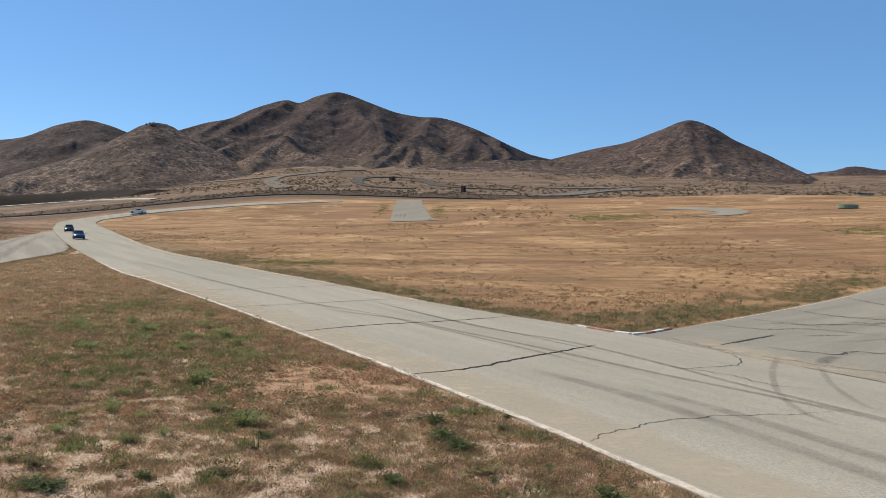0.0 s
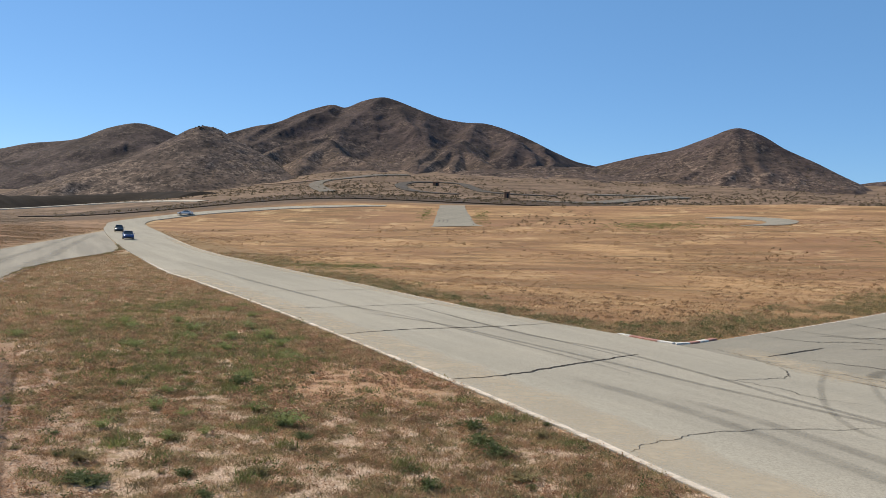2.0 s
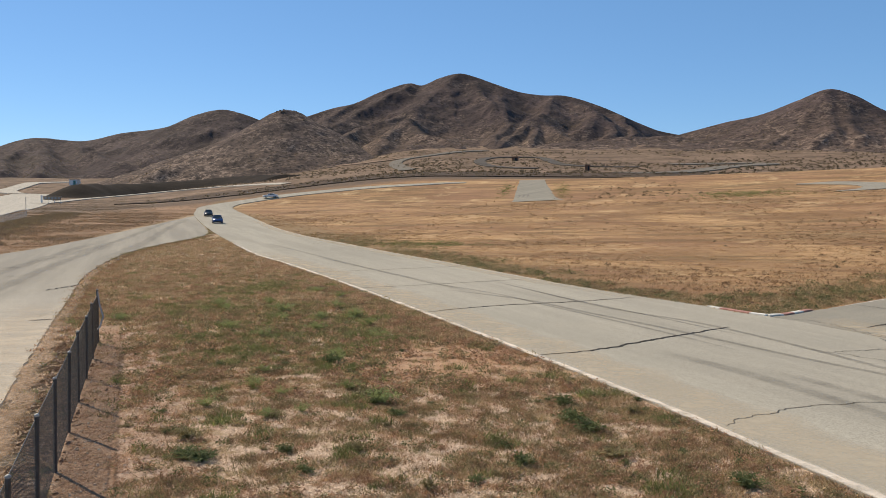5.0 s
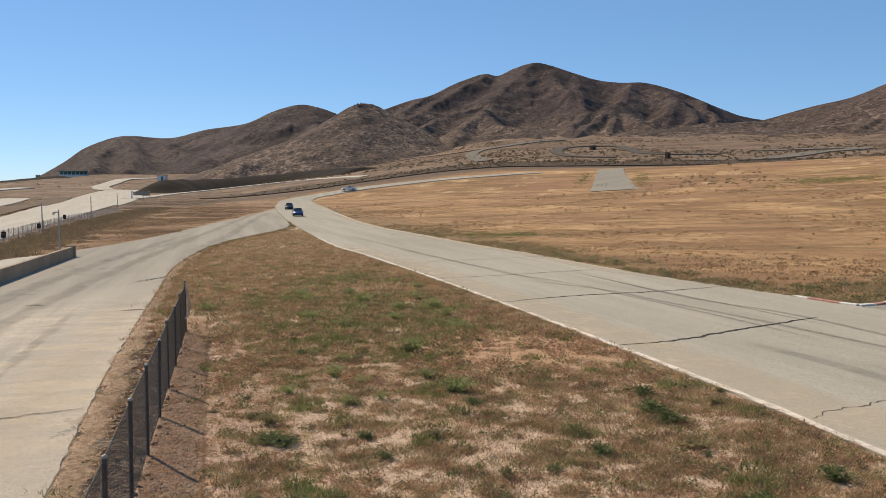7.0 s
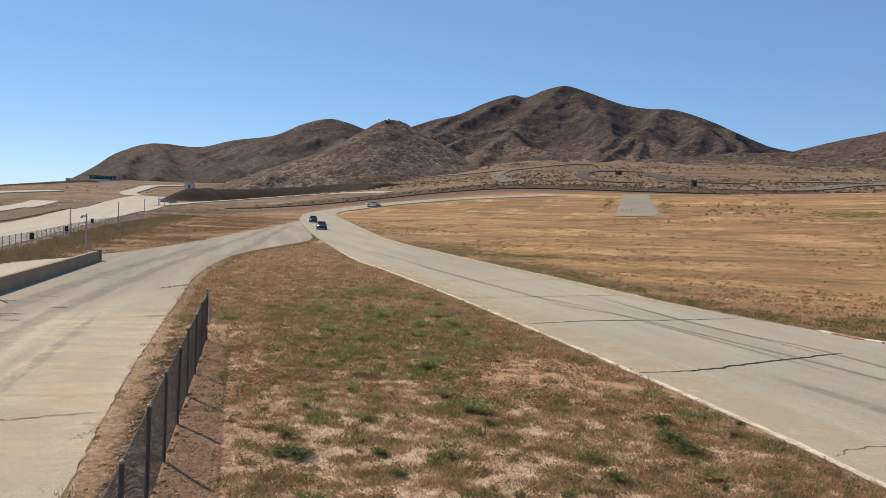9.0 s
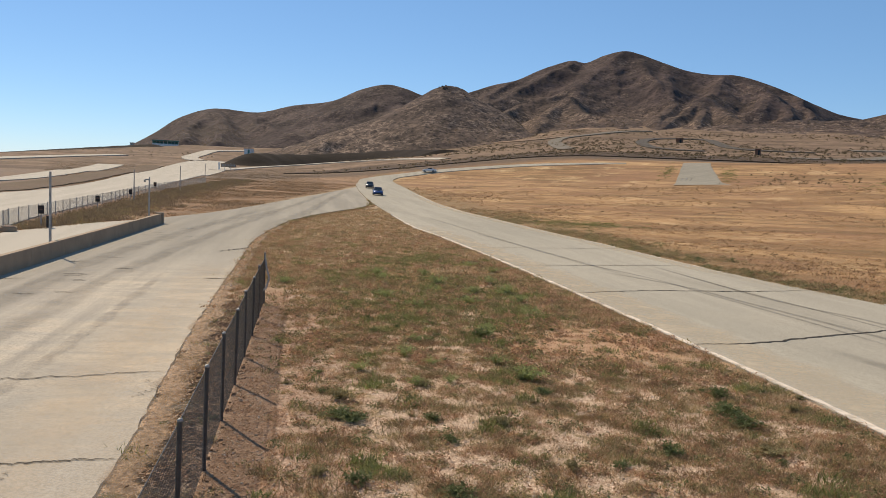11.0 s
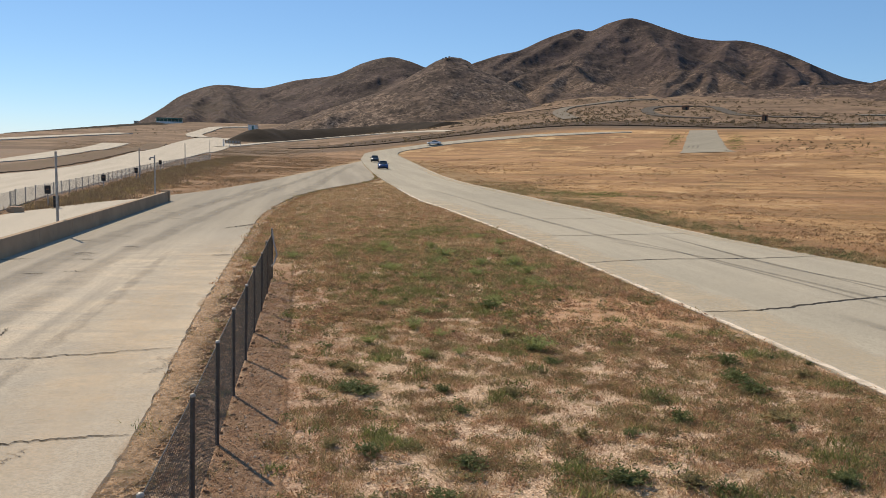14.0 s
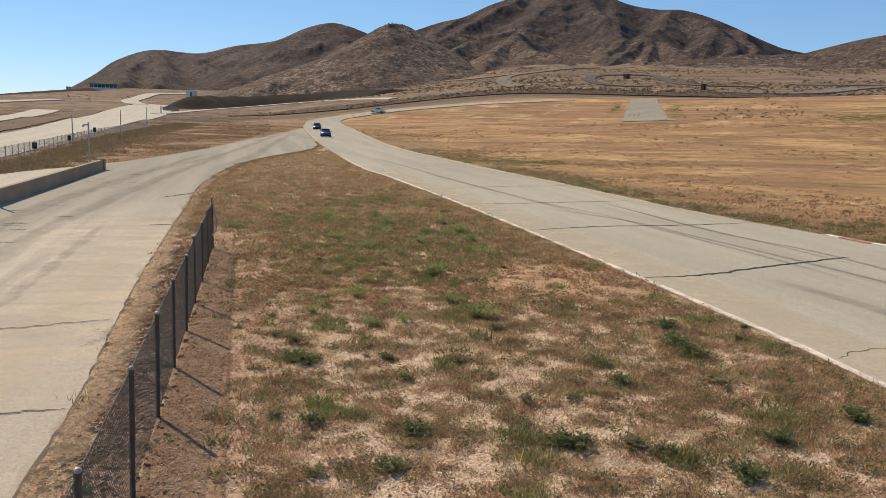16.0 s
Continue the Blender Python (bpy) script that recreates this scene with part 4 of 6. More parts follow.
SKIDS = [
    ([(-7.9, 48.5), (-2.4, 44.1), (0.5, 40.1), (4.2, 34.9), (7.5, 29.8), (9.5, 27.1), (11.5, 24.2), (13.5, 20.5)], 0.42, RUBBER),
    ([(-2.7, 49.8), (1.9, 41.5), (5.5, 37.2), (8.1, 32.3), (9.9, 28.1), (11.4, 25.1), (14, 20)], 0.4, RUBBER),
    ([(-10, 53), (-4, 46.4), (-0.8, 41.4), (3, 35.5), (6.2, 30)], 0.3, RUBBER),
    ([(-5, 54), (0.2, 44.6), (4, 38.6), (7.2, 33.2)], 0.28, RUBBER),
    ([(14, 34.7), (12.1, 30.5), (10.7, 26.3), (10.4, 23.3), (11.1, 21.8)], 0.3, FAINT),
    ([(14.5, 32), (13.3, 28.5), (12.7, 25.3), (12.9, 24.1)], 0.3, FAINT),
    ([(3, 30), (5.6, 26), (8, 21), (10, 16)], 0.8, FAINT),
    ([(6, 27.5), (8, 24), (10, 19.5), (12, 15)], 0.7, FAINT),
    ([(-22, 72), (-16, 63), (-10, 54), (-4, 45)], 0.6, FAINT),
    ([(-34, 92), (-24, 76), (-14, 60), (-8, 51)], 0.6, FAINT),
    ([(17, 38.5), (22, 41), (28, 46), (36, 52)], 0.4, FAINT),
    ([(16, 35), (22, 37), (29, 42), (38, 48)], 0.4, FAINT),
    ([(14.9, 32.6), (15.4, 33.6), (16.4, 34.8)], 0.7, RUBBER),
]
for pts, wide, material in SKIDS:
    streak("skid_mark", pts, wide, material, 70, 0.022, track, label="dark curved tyre mark")
for pts, wide in (([(-17, 6), (-24, 22), (-32, 38), (-42, 62), (-54, 92)], 1.4), ([(-14, 6), (-19.5, 18), (-27, 33), (-38, 58), (-50, 88)], 1.2),
                  ([(-36, 60), (-46, 86), (-58, 115), (-76, 160)], 1.6), ([(-40, 58), (-49, 84), (-62, 118), (-80, 165)], 1.2), ([(-12.5, 9), (-18, 20), (-25, 33)], 0.5)):
    streak("tyre_stain", pts, wide, FAINT, 80, 0.018, pit, 0.1, wide, "broad dark tyre stain")
for k in range(3):
    streak("skid_mark", [(-12.6 + 1.1 * k, 214), (-12.3 + 1.1 * k, 217), (-12.4 + 1.1 * k, 221)], 0.5, RUBBER, 20, 0.06, ramp, label="dark tyre mark")
streak("sand_drift", [(-7.2, 5.5), (-11.2, 12.5), (-15.6, 20.5), (-20.3, 28.8), (-25.3, 38)], 3.2, SAND, 80, 0.019, pit, 0.5, 2.0, "yellow sand drifted over the concrete")
streak("sand_drift", [(-9.6, 7), (-14.2, 16), (-19.5, 25)], 2.2, SAND, 80, 0.021, pit, 0.5, 5.0, "yellow sand drifted over the concrete")
streak("dirt_spill", [(x + 0.3, y + 0.15) for x, y in PIT_R[1:10]], 0.7, SPILL, 160, 0.023, pit, 0.35, 12.0, "loose brown dirt along the concrete edge")
streak("dust_band", [(11.5, 40.3), (13.5, 33.5), (17, 29), (22, 22)], 2.6, DUST, 60, 0.0215, track, 0.3, 4.0, "pale dust on the paving")
edge = smooth(MAIN_L[:10], 200)
streak("dust_band", [(p.x + 1.1, p.y + 0.6) for p in edge[8:150:14]], 2.6, DUST, 90, 0.0205, track, 0.1, 6.0, "pale dust along the track edge")
edge_r = smooth(MAIN_R[4:13], 160)
streak("dust_band", [(p.x - 0.75, p.y - 0.4) for p in edge_r[4:150:14]], 1.3, DUST, 90, 0.0205, track, 0.1, 8.0, "pale dust along the track edge")
streak("edge_line", [(p.x + 0.1, p.y + 0.05) for p in edge[4:190:6]], 0.33, PAINT, 200, 0.028, track, 0.04, 1.0, "worn white edge line")
streak("edge_line", [(p.x - 0.06, p.y - 0.03) for p in edge_r[0:150:6]], 0.22, PAINT, 160, 0.028, track, 0.04, 2.0, "worn white edge line")
streak("edge_line", [(11.8, 42.4), (17.1, 48.4), (26.7, 59.1), (37.8, 71.2), (52, 85.6)], 0.16, PAINT, 120, 0.028, fork, 0.04, 3.0, "worn white edge line")


def kerb():
    """Low painted blocks round the corner of the field, red and white by turns."""
    base = thing("corner_kerb", 9.2, 40.2, land(9.2, 40.2), "low worn red and white painted kerb round the field corner", "kerb")
    line = smooth([(5.4, 45.3), (7.2, 42.6), (8.7, 40.5), (9.3, 40.15), (10, 40.75), (11.5, 42.5), (13.4, 44.7)], 15)
    for i in range(3, 11):
        a, b = line[i], line[i + 1]
        mid, t = (a + b) / 2, (b - a)
        bm = bmesh.new()
        box(bm, 0, 0, 0.02, t.length * 0.97, 0.3, 0.12, 0.03)
        for v in bm.verts:
            v.co.z += 0.012 * fbm(v.co.x * 3 + i, v.co.y * 3, 1, 2)
        white = i in (3, 6, 7, 9, 12)
        ob = part("kerb_block", bm, KERB_WHITE if white else KERB_RED, base, "chipped white block" if white else "faded red block")
        ob.matrix_local = base.matrix_world.inverted() @ pose(mid.x, mid.y, land(mid.x, mid.y) + 0.02, 0, 0, math.degrees(math.atan2(t.y, t.x)))


kerb()


# ---- fence, wall and poles by the pit road ----
def wire_fabric(a, b, high, pitch, r):
    """Crossing diagonal wires between two ends, joined into one net."""
    a, b = Vector(a), Vector(b)
    along = (b - a).normalized()
    nrm = Vector((-along.y, along.x, 0))
    run, verts, faces = (b - a).length, [], []
    for lean in (1, -1):
        s = -high
        while s < run + high:
            s0, s1 = s, s + lean * high
            z0, z1 = 0.04, high
            lo, hi = 0.0, run
            p, q = (s0, z0), (s1, z1)
            pts = []
            for (u, z), (w, k) in ((p, q), (q, p)):
                if u < lo or u > hi:
                    c = lo if u < lo else hi
                    if (w < lo and u < lo) or (w > hi and u > hi):
                        pts = None
                        break
                    z = z + (k - z) * (c - u) / (w - u)
                    u = c
                pts.append(a + along * u + Vector((0, 0, z)))
            if pts:
                d = (pts[1] - pts[0]).normalized()
                e = d.cross(nrm)
                n0 = len(verts)
                for pt in pts:
                    for k in range(3):
                        g = 2 * math.pi * k / 3
                        v = pt + (nrm * math.cos(g) + e * math.sin(g)) * r + nrm * lean * r * 0.8
                        verts.append(tuple(v))
                faces += [(n0 + k, n0 + (k + 1) % 3, n0 + 3 + (k + 1) % 3, n0 + 3 + k) for k in range(3)]
            s += pitch
    return verts, faces


def pit_fence():
    runs = [2.2, 5.1, 8.05, 11.4, 14.4, 17.25, 20.2, 23.1, 26.1, 29.2, 32.4]
    spots = [Vector((-1.593 - 0.466 * r, -0.839 + 0.885 * r)) for r in runs]
    first, spans = spots[0], len(spots) - 1
    g = thing("chain_link_fence", first.x, first.y, 0.0, "dark chain-link fence with round steel posts along the pit road", "fence")
    inv = g.matrix_world.inverted()
    lean = [0.03, -0.02, 0.02, 0.04, 0.03, 0.02, 0.05, 0.0, 0.03, -0.02, 0.0]
    for k, p in enumerate(spots):
        z = soil(p.x, p.y)
        bm = bmesh.new()
        rod(bm, (0, 0, -0.1), (lean[k], 0, 1.8 if k < spans else 1.92), 0.037, 10)
        post = part("post", bm, FENCE_DARK, g)
        post.matrix_local = inv @ pose(p.x, p.y, z)
        bm = bmesh.new()
        bmesh.ops.create_uvsphere(bm, u_segments=10, v_segments=6, radius=0.042, matrix=pose(lean[k], 0, 1.81 if k < spans else 1.93) @ Matrix.Diagonal((1, 1, 0.8, 1)))
        part("cap", bm, GALV, post, "grey steel cap")
    for k in range(spans):
        a, b = spots[k], spots[k + 1]
        net = part("wire_mesh", wire_fabric((a.x, a.y, soil(a.x, a.y)), (b.x, b.y, soil(b.x, b.y)), 1.74, 0.075, 0.0026), FENCE_DARK, g, "dark woven wire netting")
        net.matrix_local = inv
        bm = bmesh.new()
        rod(bm, (a.x, a.y, soil(a.x, a.y) + 1.74), (b.x, b.y, soil(b.x, b.y) + 1.74), 0.006, 6)
        part("top_wire", bm, FENCE_DARK, g).matrix_local = inv
    bm = bmesh.new()
    e = spots[-1]
    bend_pts = [(0, 0, 1.88), (0.1, -0.05, 1.4), (0.33, -0.2, 0.95), (0.28, -0.35, 0.6), (-0.05, -0.9, 0.12)]
    for p, q in zip(bend_pts, bend_pts[1:]):
        rod(bm, (e.x + p[0], e.y + p[1], p[2]), (e.x + q[0], e.y + q[1], q[2]), 0.028, 8)
    part("bent_rail", bm, GALV, g, "bent grey steel rail hanging loose").matrix_local = inv


pit_fence()


def wall():
    a, b = Vector((-13.4, -5.0)), Vector((-44.3, 57.6))
    g = thing("wall_pit", a.x, a.y, land(a.x, a.y), "low cast concrete barrier wall beside the pit road", "wall", kind="structure")
    inv, n = g.matrix_world.inverted(), 14
    turn = math.degrees(math.atan2(b.y - a.y, b.x - a.x))
    step = (b - a).length / n
    for k in range(n):
        m = a.lerp(b, (k + 0.5) / n)
        bm = bmesh.new()
        box(bm, 0, 0, 0.41, step - 0.006, 0.28, 0.9, 0.02)
        for v in bm.verts:
            if v.co.z < 0.2:
                v.co.y *= 1.35
        ob = part("wall_section", bm, CONCRETE, g)
        ob.matrix_local = inv @ pose(m.x, m.y, land(m.x, m.y) - 0.02, 0, 0, turn)
    bm = bmesh.new()
    box(bm, 0, 0, 0.46, 0.5, 0.62, 1.0, 0.04)
    part("end_block", bm, CONCRETE, g).matrix_local = inv @ pose(b.x - 0.2, b.y + 0.3, land(b.x, b.y) - 0.02, 0, 0, turn)


wall()


def light_pole(x, y, high, head, label):
    z = soil(x, y)
    g = thing("steel_pole", x, y, z, label, "pole")
    bm = bmesh.new()
    rod(bm, (0, 0, -0.1), (0, 0, high), 0.075, 12, 0.06)
    part("shaft", bm, GALV, g)
    bm = bmesh.new()
    rod(bm, (0, 0, 0), (0, 0, 0.06), 0.14, 12)
    part("base_plate", bm, GALV, g)
    if head:
        bm = bmesh.new()
        box(bm, -0.18, -0.05, high - 0.2, 0.4, 0.13, 0.12, 0.02, 20)
        box(bm, -0.38, -0.12, high - 0.3, 0.13, 0.18, 0.2, 0.02, 20)
        part("camera_head", bm, GALV, g, "small grey camera housing")
    else:
        bm = bmesh.new()
        rod(bm, (0, 0, high), (0, 0, high + 0.04), 0.08, 12, 0.05)
        part("cap", bm, GALV, g)


light_pole(-34.1, 35.3, 4.35, False, "plain grey steel pole behind the low wall")
light_pole(-46.9, 59.6, 3.75, True, "grey steel pole with a camera housing at the wall end")
light_pole(-71.9, 88.5, 3.8, False, "thin grey steel pole behind the far fence")
light_pole(-86.4, 117.7, 4.1, False, "thin grey steel pole behind the far fence")
light_pole(-116.2, 167.7, 4.0, False, "thin grey steel pole behind the far fence")


def strip_fence():
    line = smooth([(-36.5, 24.5), (-47.9, 45), (-50.5, 48.6), (-59.1, 63.4), (-75.2, 90.8), (-90.6, 119.5), (-109.2, 157.8)], 57)
    g = thing("wire_fence", line[0].x, line[0].y, soil(line[0].x, line[0].y), "low grey wire fence with many thin posts beside the wide straight", "fence")
    inv = g.matrix_world.inverted()
    me = None
    for p in line:
        if me is None:
            bm = bmesh.new()
            rod(bm, (0, 0, -0.1), (0, 0, 1.25), 0.04, 6)
            ob = part("post", bm, GALV, g)
            me = ob.data
        else:
            ob = new("post", me)
            ob.parent = g
        ob.matrix_local = inv @ pose(p.x, p.y, soil(p.x, p.y))
    for a, b in zip(line, line[1:]):
        za, zb = soil(a.x, a.y), soil(b.x, b.y)
        v, f = wire_fabric((a.x, a.y, za), (b.x, b.y, zb), 1.2, 0.16, 0.006)
        part("wire_mesh", (v, f), GALV, g).matrix_local = inv


strip_fence()


def marker_board(x, y, low, wide, high):
    z = soil(x, y)
    g = thing("marker_board", x, y, z, "black square marker board on a short post beside the fence", "sign", "marker boards", turn=40)
    bm = bmesh.new()
    rod(bm, (0, 0, -0.1), (0, 0, low + high * 0.5), 0.045, 8)
    part("post", bm, GALV, g)
    bm = bmesh.new()
    box(bm, 0, -0.06, low + high / 2, wide, 0.12, high, 0.02)
    board = part("board", bm, BLACKBOARD, g)
    bm = bmesh.new()
    box(bm, 0, -0.125, low + high * 0.5, wide * 0.5, 0.012, high * 0.1)
    box(bm, 0, -0.125, low + high * 0.68, wide * 0.5, 0.012, high * 0.06)
    part("marking", bm, RUSTBROWN, board, "faded brown bars")


for x, y, low in ((-48.6, 49.5, 1.1), (-60.5, 69.0, 1.0), (-72.0, 88.0, 0.95), (-81.5, 105.0, 1.3)):
    marker_board(x, y, low - 0.2, 0.42, 0.62)


def bin_drum():
    g = thing("waste_drum", -46.2, 47.8, land(-46.2, 47.8) + 0.03, "dark steel waste drum on the concrete apron", "drum")
    bm = bmesh.new()
    rod(bm, (0, 0, 0), (0, 0, 0.88), 0.2, 18)
    part("body", bm, BLACKBOARD, g)
    for z in (0.02, 0.3, 0.6, 0.87):
        bm = bmesh.new()
        rod(bm, (0, 0, z - 0.015), (0, 0, z + 0.015), 0.21, 18)
        part("hoop", bm, RUSTBROWN, g, "rusty rolled hoop")
    g = thing("concrete_ring", -45.6, 43.6, land(-45.6, 43.6) + 0.02, "low pale concrete ring lying on the apron", "concrete ring")
    bm = bmesh.new()
    rod(bm, (0, 0, 0), (0, 0, 0.34), 0.55, 24)
    bmesh.ops.bevel(bm, geom=[e for e in bm.edges if abs(e.verts[0].co.z - e.verts[1].co.z) < 0.01], offset=0.06, segments=2, affect="EDGES")
    part("body", bm, CONCRETE, g)
    bm = bmesh.new()
    rod(bm, (0, 0, 0.33), (0, 0, 0.37), 0.42, 24)
    part("lid", bm, RUSTBROWN, g, "rusty flat lid")


bin_drum()


# ---- far buildings and fixtures ----
def hut(name, x, y, w, d, h, material, label, category):
    z = land(x, y) - 0.2
    g = thing(name, x, y, z, label, category)
    bm = bmesh.new()
    box(bm, 0, 0, h / 2, w, d, h, 0.03)
    part("body", bm, material, g)
    bm = bmesh.new()
    box(bm, 0, 0, h + 0.08, w * 1.12, d * 1.15, 0.16, 0.03)
    part("roof", bm, BLACKBOARD if material is not WHITE else CONCRETE, g)
    bm = bmesh.new()
    box(bm, w * 0.15, -d / 2 - 0.02, h * 0.42, w * 0.28, 0.06, h * 0.8)
    part("door", bm, BLACKBOARD if material is RUSTBROWN else GREENROOF, g)
    return g


hut("wooden_shed", 8.4, 375.7, 2.3, 2.1, 2.6, RUSTBROWN, "small dark brown shed beyond the track", "shed")
hut("wooden_shelter", -31.0, 500.0, 3.8, 2.6, 2.4, RUSTBROWN, "low brown shelter inside the hairpin", "shelter")
hut("site_cabin", -346.0, 555.0, 6.2, 4.0, 4.2, WHITE, "white box cabin behind the dark bank", "cabin")
hut("site_office", 179.0, 360.0, 6.5, 4.0, 2.3, GALV, "small grey building at the foot of the hills", "building")


def stand():
    x, y = -455.0, 600.0
    g = thing("grandstand", x, y, land(x, y) - 1.0, "long low grandstand with a green roof and pale posts", "grandstand", turn=37)
    w, h = 21.0, 5.4
    bm = bmesh.new()
    box(bm, 0, 0, 1.3, w, 6, 2.6, 0.05)
    part("base", bm, WHITE, g)
    bm = bmesh.new()
    box(bm, 0, 2.5, 3.6, w, 0.3, 2.2)
    part("rear_wall", bm, GREENROOF, g)
    bm = bmesh.new()
    box(bm, 0, 0, h, w * 1.04, 7, 0.5, 0.05)
    box(bm, 0, -3.4, h - 0.3, w * 1.04, 0.2, 0.9, 0.02)
    part("roof", bm, GREENROOF, g)
    for k in range(8):
        bm = bmesh.new()
        rod(bm, (-w / 2 + w * k / 7, -2.8, 2.6), (-w / 2 + w * k / 7, -2.8, h), 0.14, 8)
        part("post", bm, WHITE, g)
    hut("lookout_tower", -475.0, 583.0, 2.6, 2.6, 3.9, GALV, "small grey lookout tower on the skyline", "tower")


stand()


def tank():
    x, y = 87.8, 183.6
    g = thing("water_tank", x, y, soil(x, y), "low round green steel water tank in the field", "tank")
    bm = bmesh.new()
    rod(bm, (0, 0, 0), (0, 0, 0.85), 2.1, 36)
    part("shell", bm, TANKGREEN, g)
    for z in (0.06, 0.42, 0.82):
        bm = bmesh.new()
        rod(bm, (0, 0, z - 0.03), (0, 0, z + 0.03), 2.13, 36)
        part("hoop", bm, TANKGREEN, g)
    bm = bmesh.new()
    rod(bm, (0, 0, 0.84), (0, 0, 0.94), 2.05, 36, 1.1)
    part("lid", bm, GALV, g)


tank()


def track_sign():
    x, y = -203.0, 309.0
    g = thing("track_sign", x, y, soil(x, y), "long pale board sign on posts beside the service road", "sign", turn=33)
    for k in range(4):
        bm = bmesh.new()
        box(bm, -3.4 + 2.3 * k, 0, 1.5, 0.22 if k else 0.7, 0.22, 3.0 if k else 3.6, 0.02)
        part("post", bm, WHITE, g)
    bm = bmesh.new()
    box(bm, 0.4, -0.16, 2.2, 6.4, 0.1, 1.5, 0.02)
    board = part("board", bm, CONCRETE, g)
    for k in range(5):
        bm = bmesh.new()
        box(bm, -2.0 + 1.2 * k, -0.22, 2.2, 0.7, 0.03, 0.8)
        part("marking", bm, GALV, board, "faded unreadable grey bar")


track_sign()


# ---- cars ----
def loft(bm, sections):
    """Closed rings joined along x."""
    rings = [[bm.verts.new(p) for p in s] for s in sections]
    n = len(rings[0])
    for a, b in zip(rings, rings[1:]):
        for k in range(n):
            bm.faces.new((a[k], a[(k + 1) % n], b[(k + 1) % n], b[k]))
    bm.faces.new(list(reversed(rings[0])))
    bm.faces.new(rings[-1])
    bmesh.ops.recalc_face_normals(bm, faces=bm.faces)
    return bm


def car(x, y, turn, paint, label, wing=False, tall=0.0):
    """A saloon seen from the front: x runs to its nose."""
    g = thing("sports_car", x, y, land(x, y) + 0.03 + 0.0005 * math.hypot(x, y), label, "car", "cars on the track", turn=turn)

    def ring(px, w, low, belt, top):
        return [(px, -w * 0.86, low), (px, -w, low + 0.12), (px, -w, belt - 0.08), (px, -w * 0.93, top), (px, 0, top + 0.03), (px, w * 0.93, top), (px, w, belt - 0.08), (px, w, low + 0.12), (px, w * 0.86, low), (px, 0, low)]

    bm = loft(bmesh.new(), [ring(2.18, 0.66, 0.25, 0.52, 0.55), ring(2.08, 0.8, 0.19, 0.62, 0.66), ring(1.7, 0.88, 0.19, 0.72, 0.76), ring(0.95, 0.9, 0.19, 0.82, 0.9), ring(0.0, 0.9, 0.19, 0.88, 0.93),
                            ring(-1.1, 0.9, 0.19, 0.9, 0.95), ring(-1.75, 0.87, 0.22, 0.9, 0.96), ring(-2.1, 0.8, 0.3, 0.86, 0.92), ring(-2.2, 0.72, 0.36, 0.78, 0.82)])
    body = part("body", bm, paint, g)
    shade_smooth(body)

    top = 1.36 + tall
    bm = bmesh.new()
    low = [bm.verts.new(p) for p in ((0.95, -0.78, 0.88), (0.95, 0.78, 0.88), (-1.5, 0.76, 0.93), (-1.5, -0.76, 0.93))]
    high = [bm.verts.new(p) for p in ((0.15, -0.6, top - 0.03), (0.15, 0.6, top - 0.03), (-0.85, 0.58, top - 0.02), (-0.85, -0.58, top - 0.02))]
    for k in range(4):
        bm.faces.new((low[k], low[(k + 1) % 4], high[(k + 1) % 4], high[k]))
    bm.faces.new(high)
    bmesh.ops.recalc_face_normals(bm, faces=bm.faces)
    bmesh.ops.bevel(bm, geom=list(bm.edges), offset=0.05, segments=2, affect="EDGES")
    part("window_glass", bm, GLASS, g, "dark tinted windows")
    bm = bmesh.new()
    box(bm, -0.35, 0, top, 1.12, 1.2, 0.06, 0.025)
    part("roof", bm, paint, g)
    for s in (-1, 1):
        bm = bmesh.new()
        rod(bm, (0.92, s * 0.79, 0.9), (0.14, s * 0.61, top), 0.04, 6)
        part("pillar", bm, paint, g)
        bm = bmesh.new()
        rod(bm, (-0.82, s * 0.59, top), (-1.5, s * 0.75, 0.95), 0.05, 6)
        part("rear_pillar", bm, paint, g)
        bm = bmesh.new()
        box(bm, 2.02, s * 0.6, 0.6, 0.16, 0.3, 0.12, 0.03)
        part("headlight", bm, LAMP, g, "clear headlight")
        bm = bmesh.new()
        box(bm, 0.72, s * 0.98, 0.96, 0.12, 0.18, 0.12, 0.03)
        part("mirror", bm, paint, g)
        for px in (1.36, -1.3):
            bm = bmesh.new()
            rod(bm, (px, s * 0.7, 0.315), (px, s * 0.91, 0.315), 0.315, 20)
            wheel = part("wheel", bm, TYRE, g)
            bm = bmesh.new()
            rod(bm, (px, s * 0.905, 0.315), (px, s * 0.925, 0.315), 0.2, 12)
            part("rim", bm, RIM, wheel, "grey alloy rim")
    bm = bmesh.new()
    box(bm, 2.14, 0, 0.36, 0.14, 1.0, 0.2, 0.03)
    part("grille", bm, BLACKBOARD, g, "black grille opening")
    bm = bmesh.new()
    box(bm, 2.12, 0, 0.17, 0.3, 1.5, 0.05, 0.015)
    part("splitter", bm, BLACKBOARD, g)
    if wing:
        for s in (-0.5, 0.5):
            bm = bmesh.new()
            box(bm, -1.95, s, 1.12, 0.14, 0.04, 0.44, 0.01)
            part("wing_stay", bm, BLACKBOARD, g)
        bm = bmesh.new()
        box(bm, -1.98, 0, 1.36, 0.32, 1.72, 0.04, 0.012)
        box(bm, -1.98, -0.86, 1.34, 0.36, 0.03, 0.2, 0.008)
        box(bm, -1.98, 0.86, 1.34, 0.36, 0.03, 0.2, 0.008)
        part("rear_wing", bm, BLACKBOARD, g, "black rear wing")
        bm = bmesh.new()
        box(bm, 1.2, 0, 0.9, 0.4, 0.5, 0.05, 0.02)
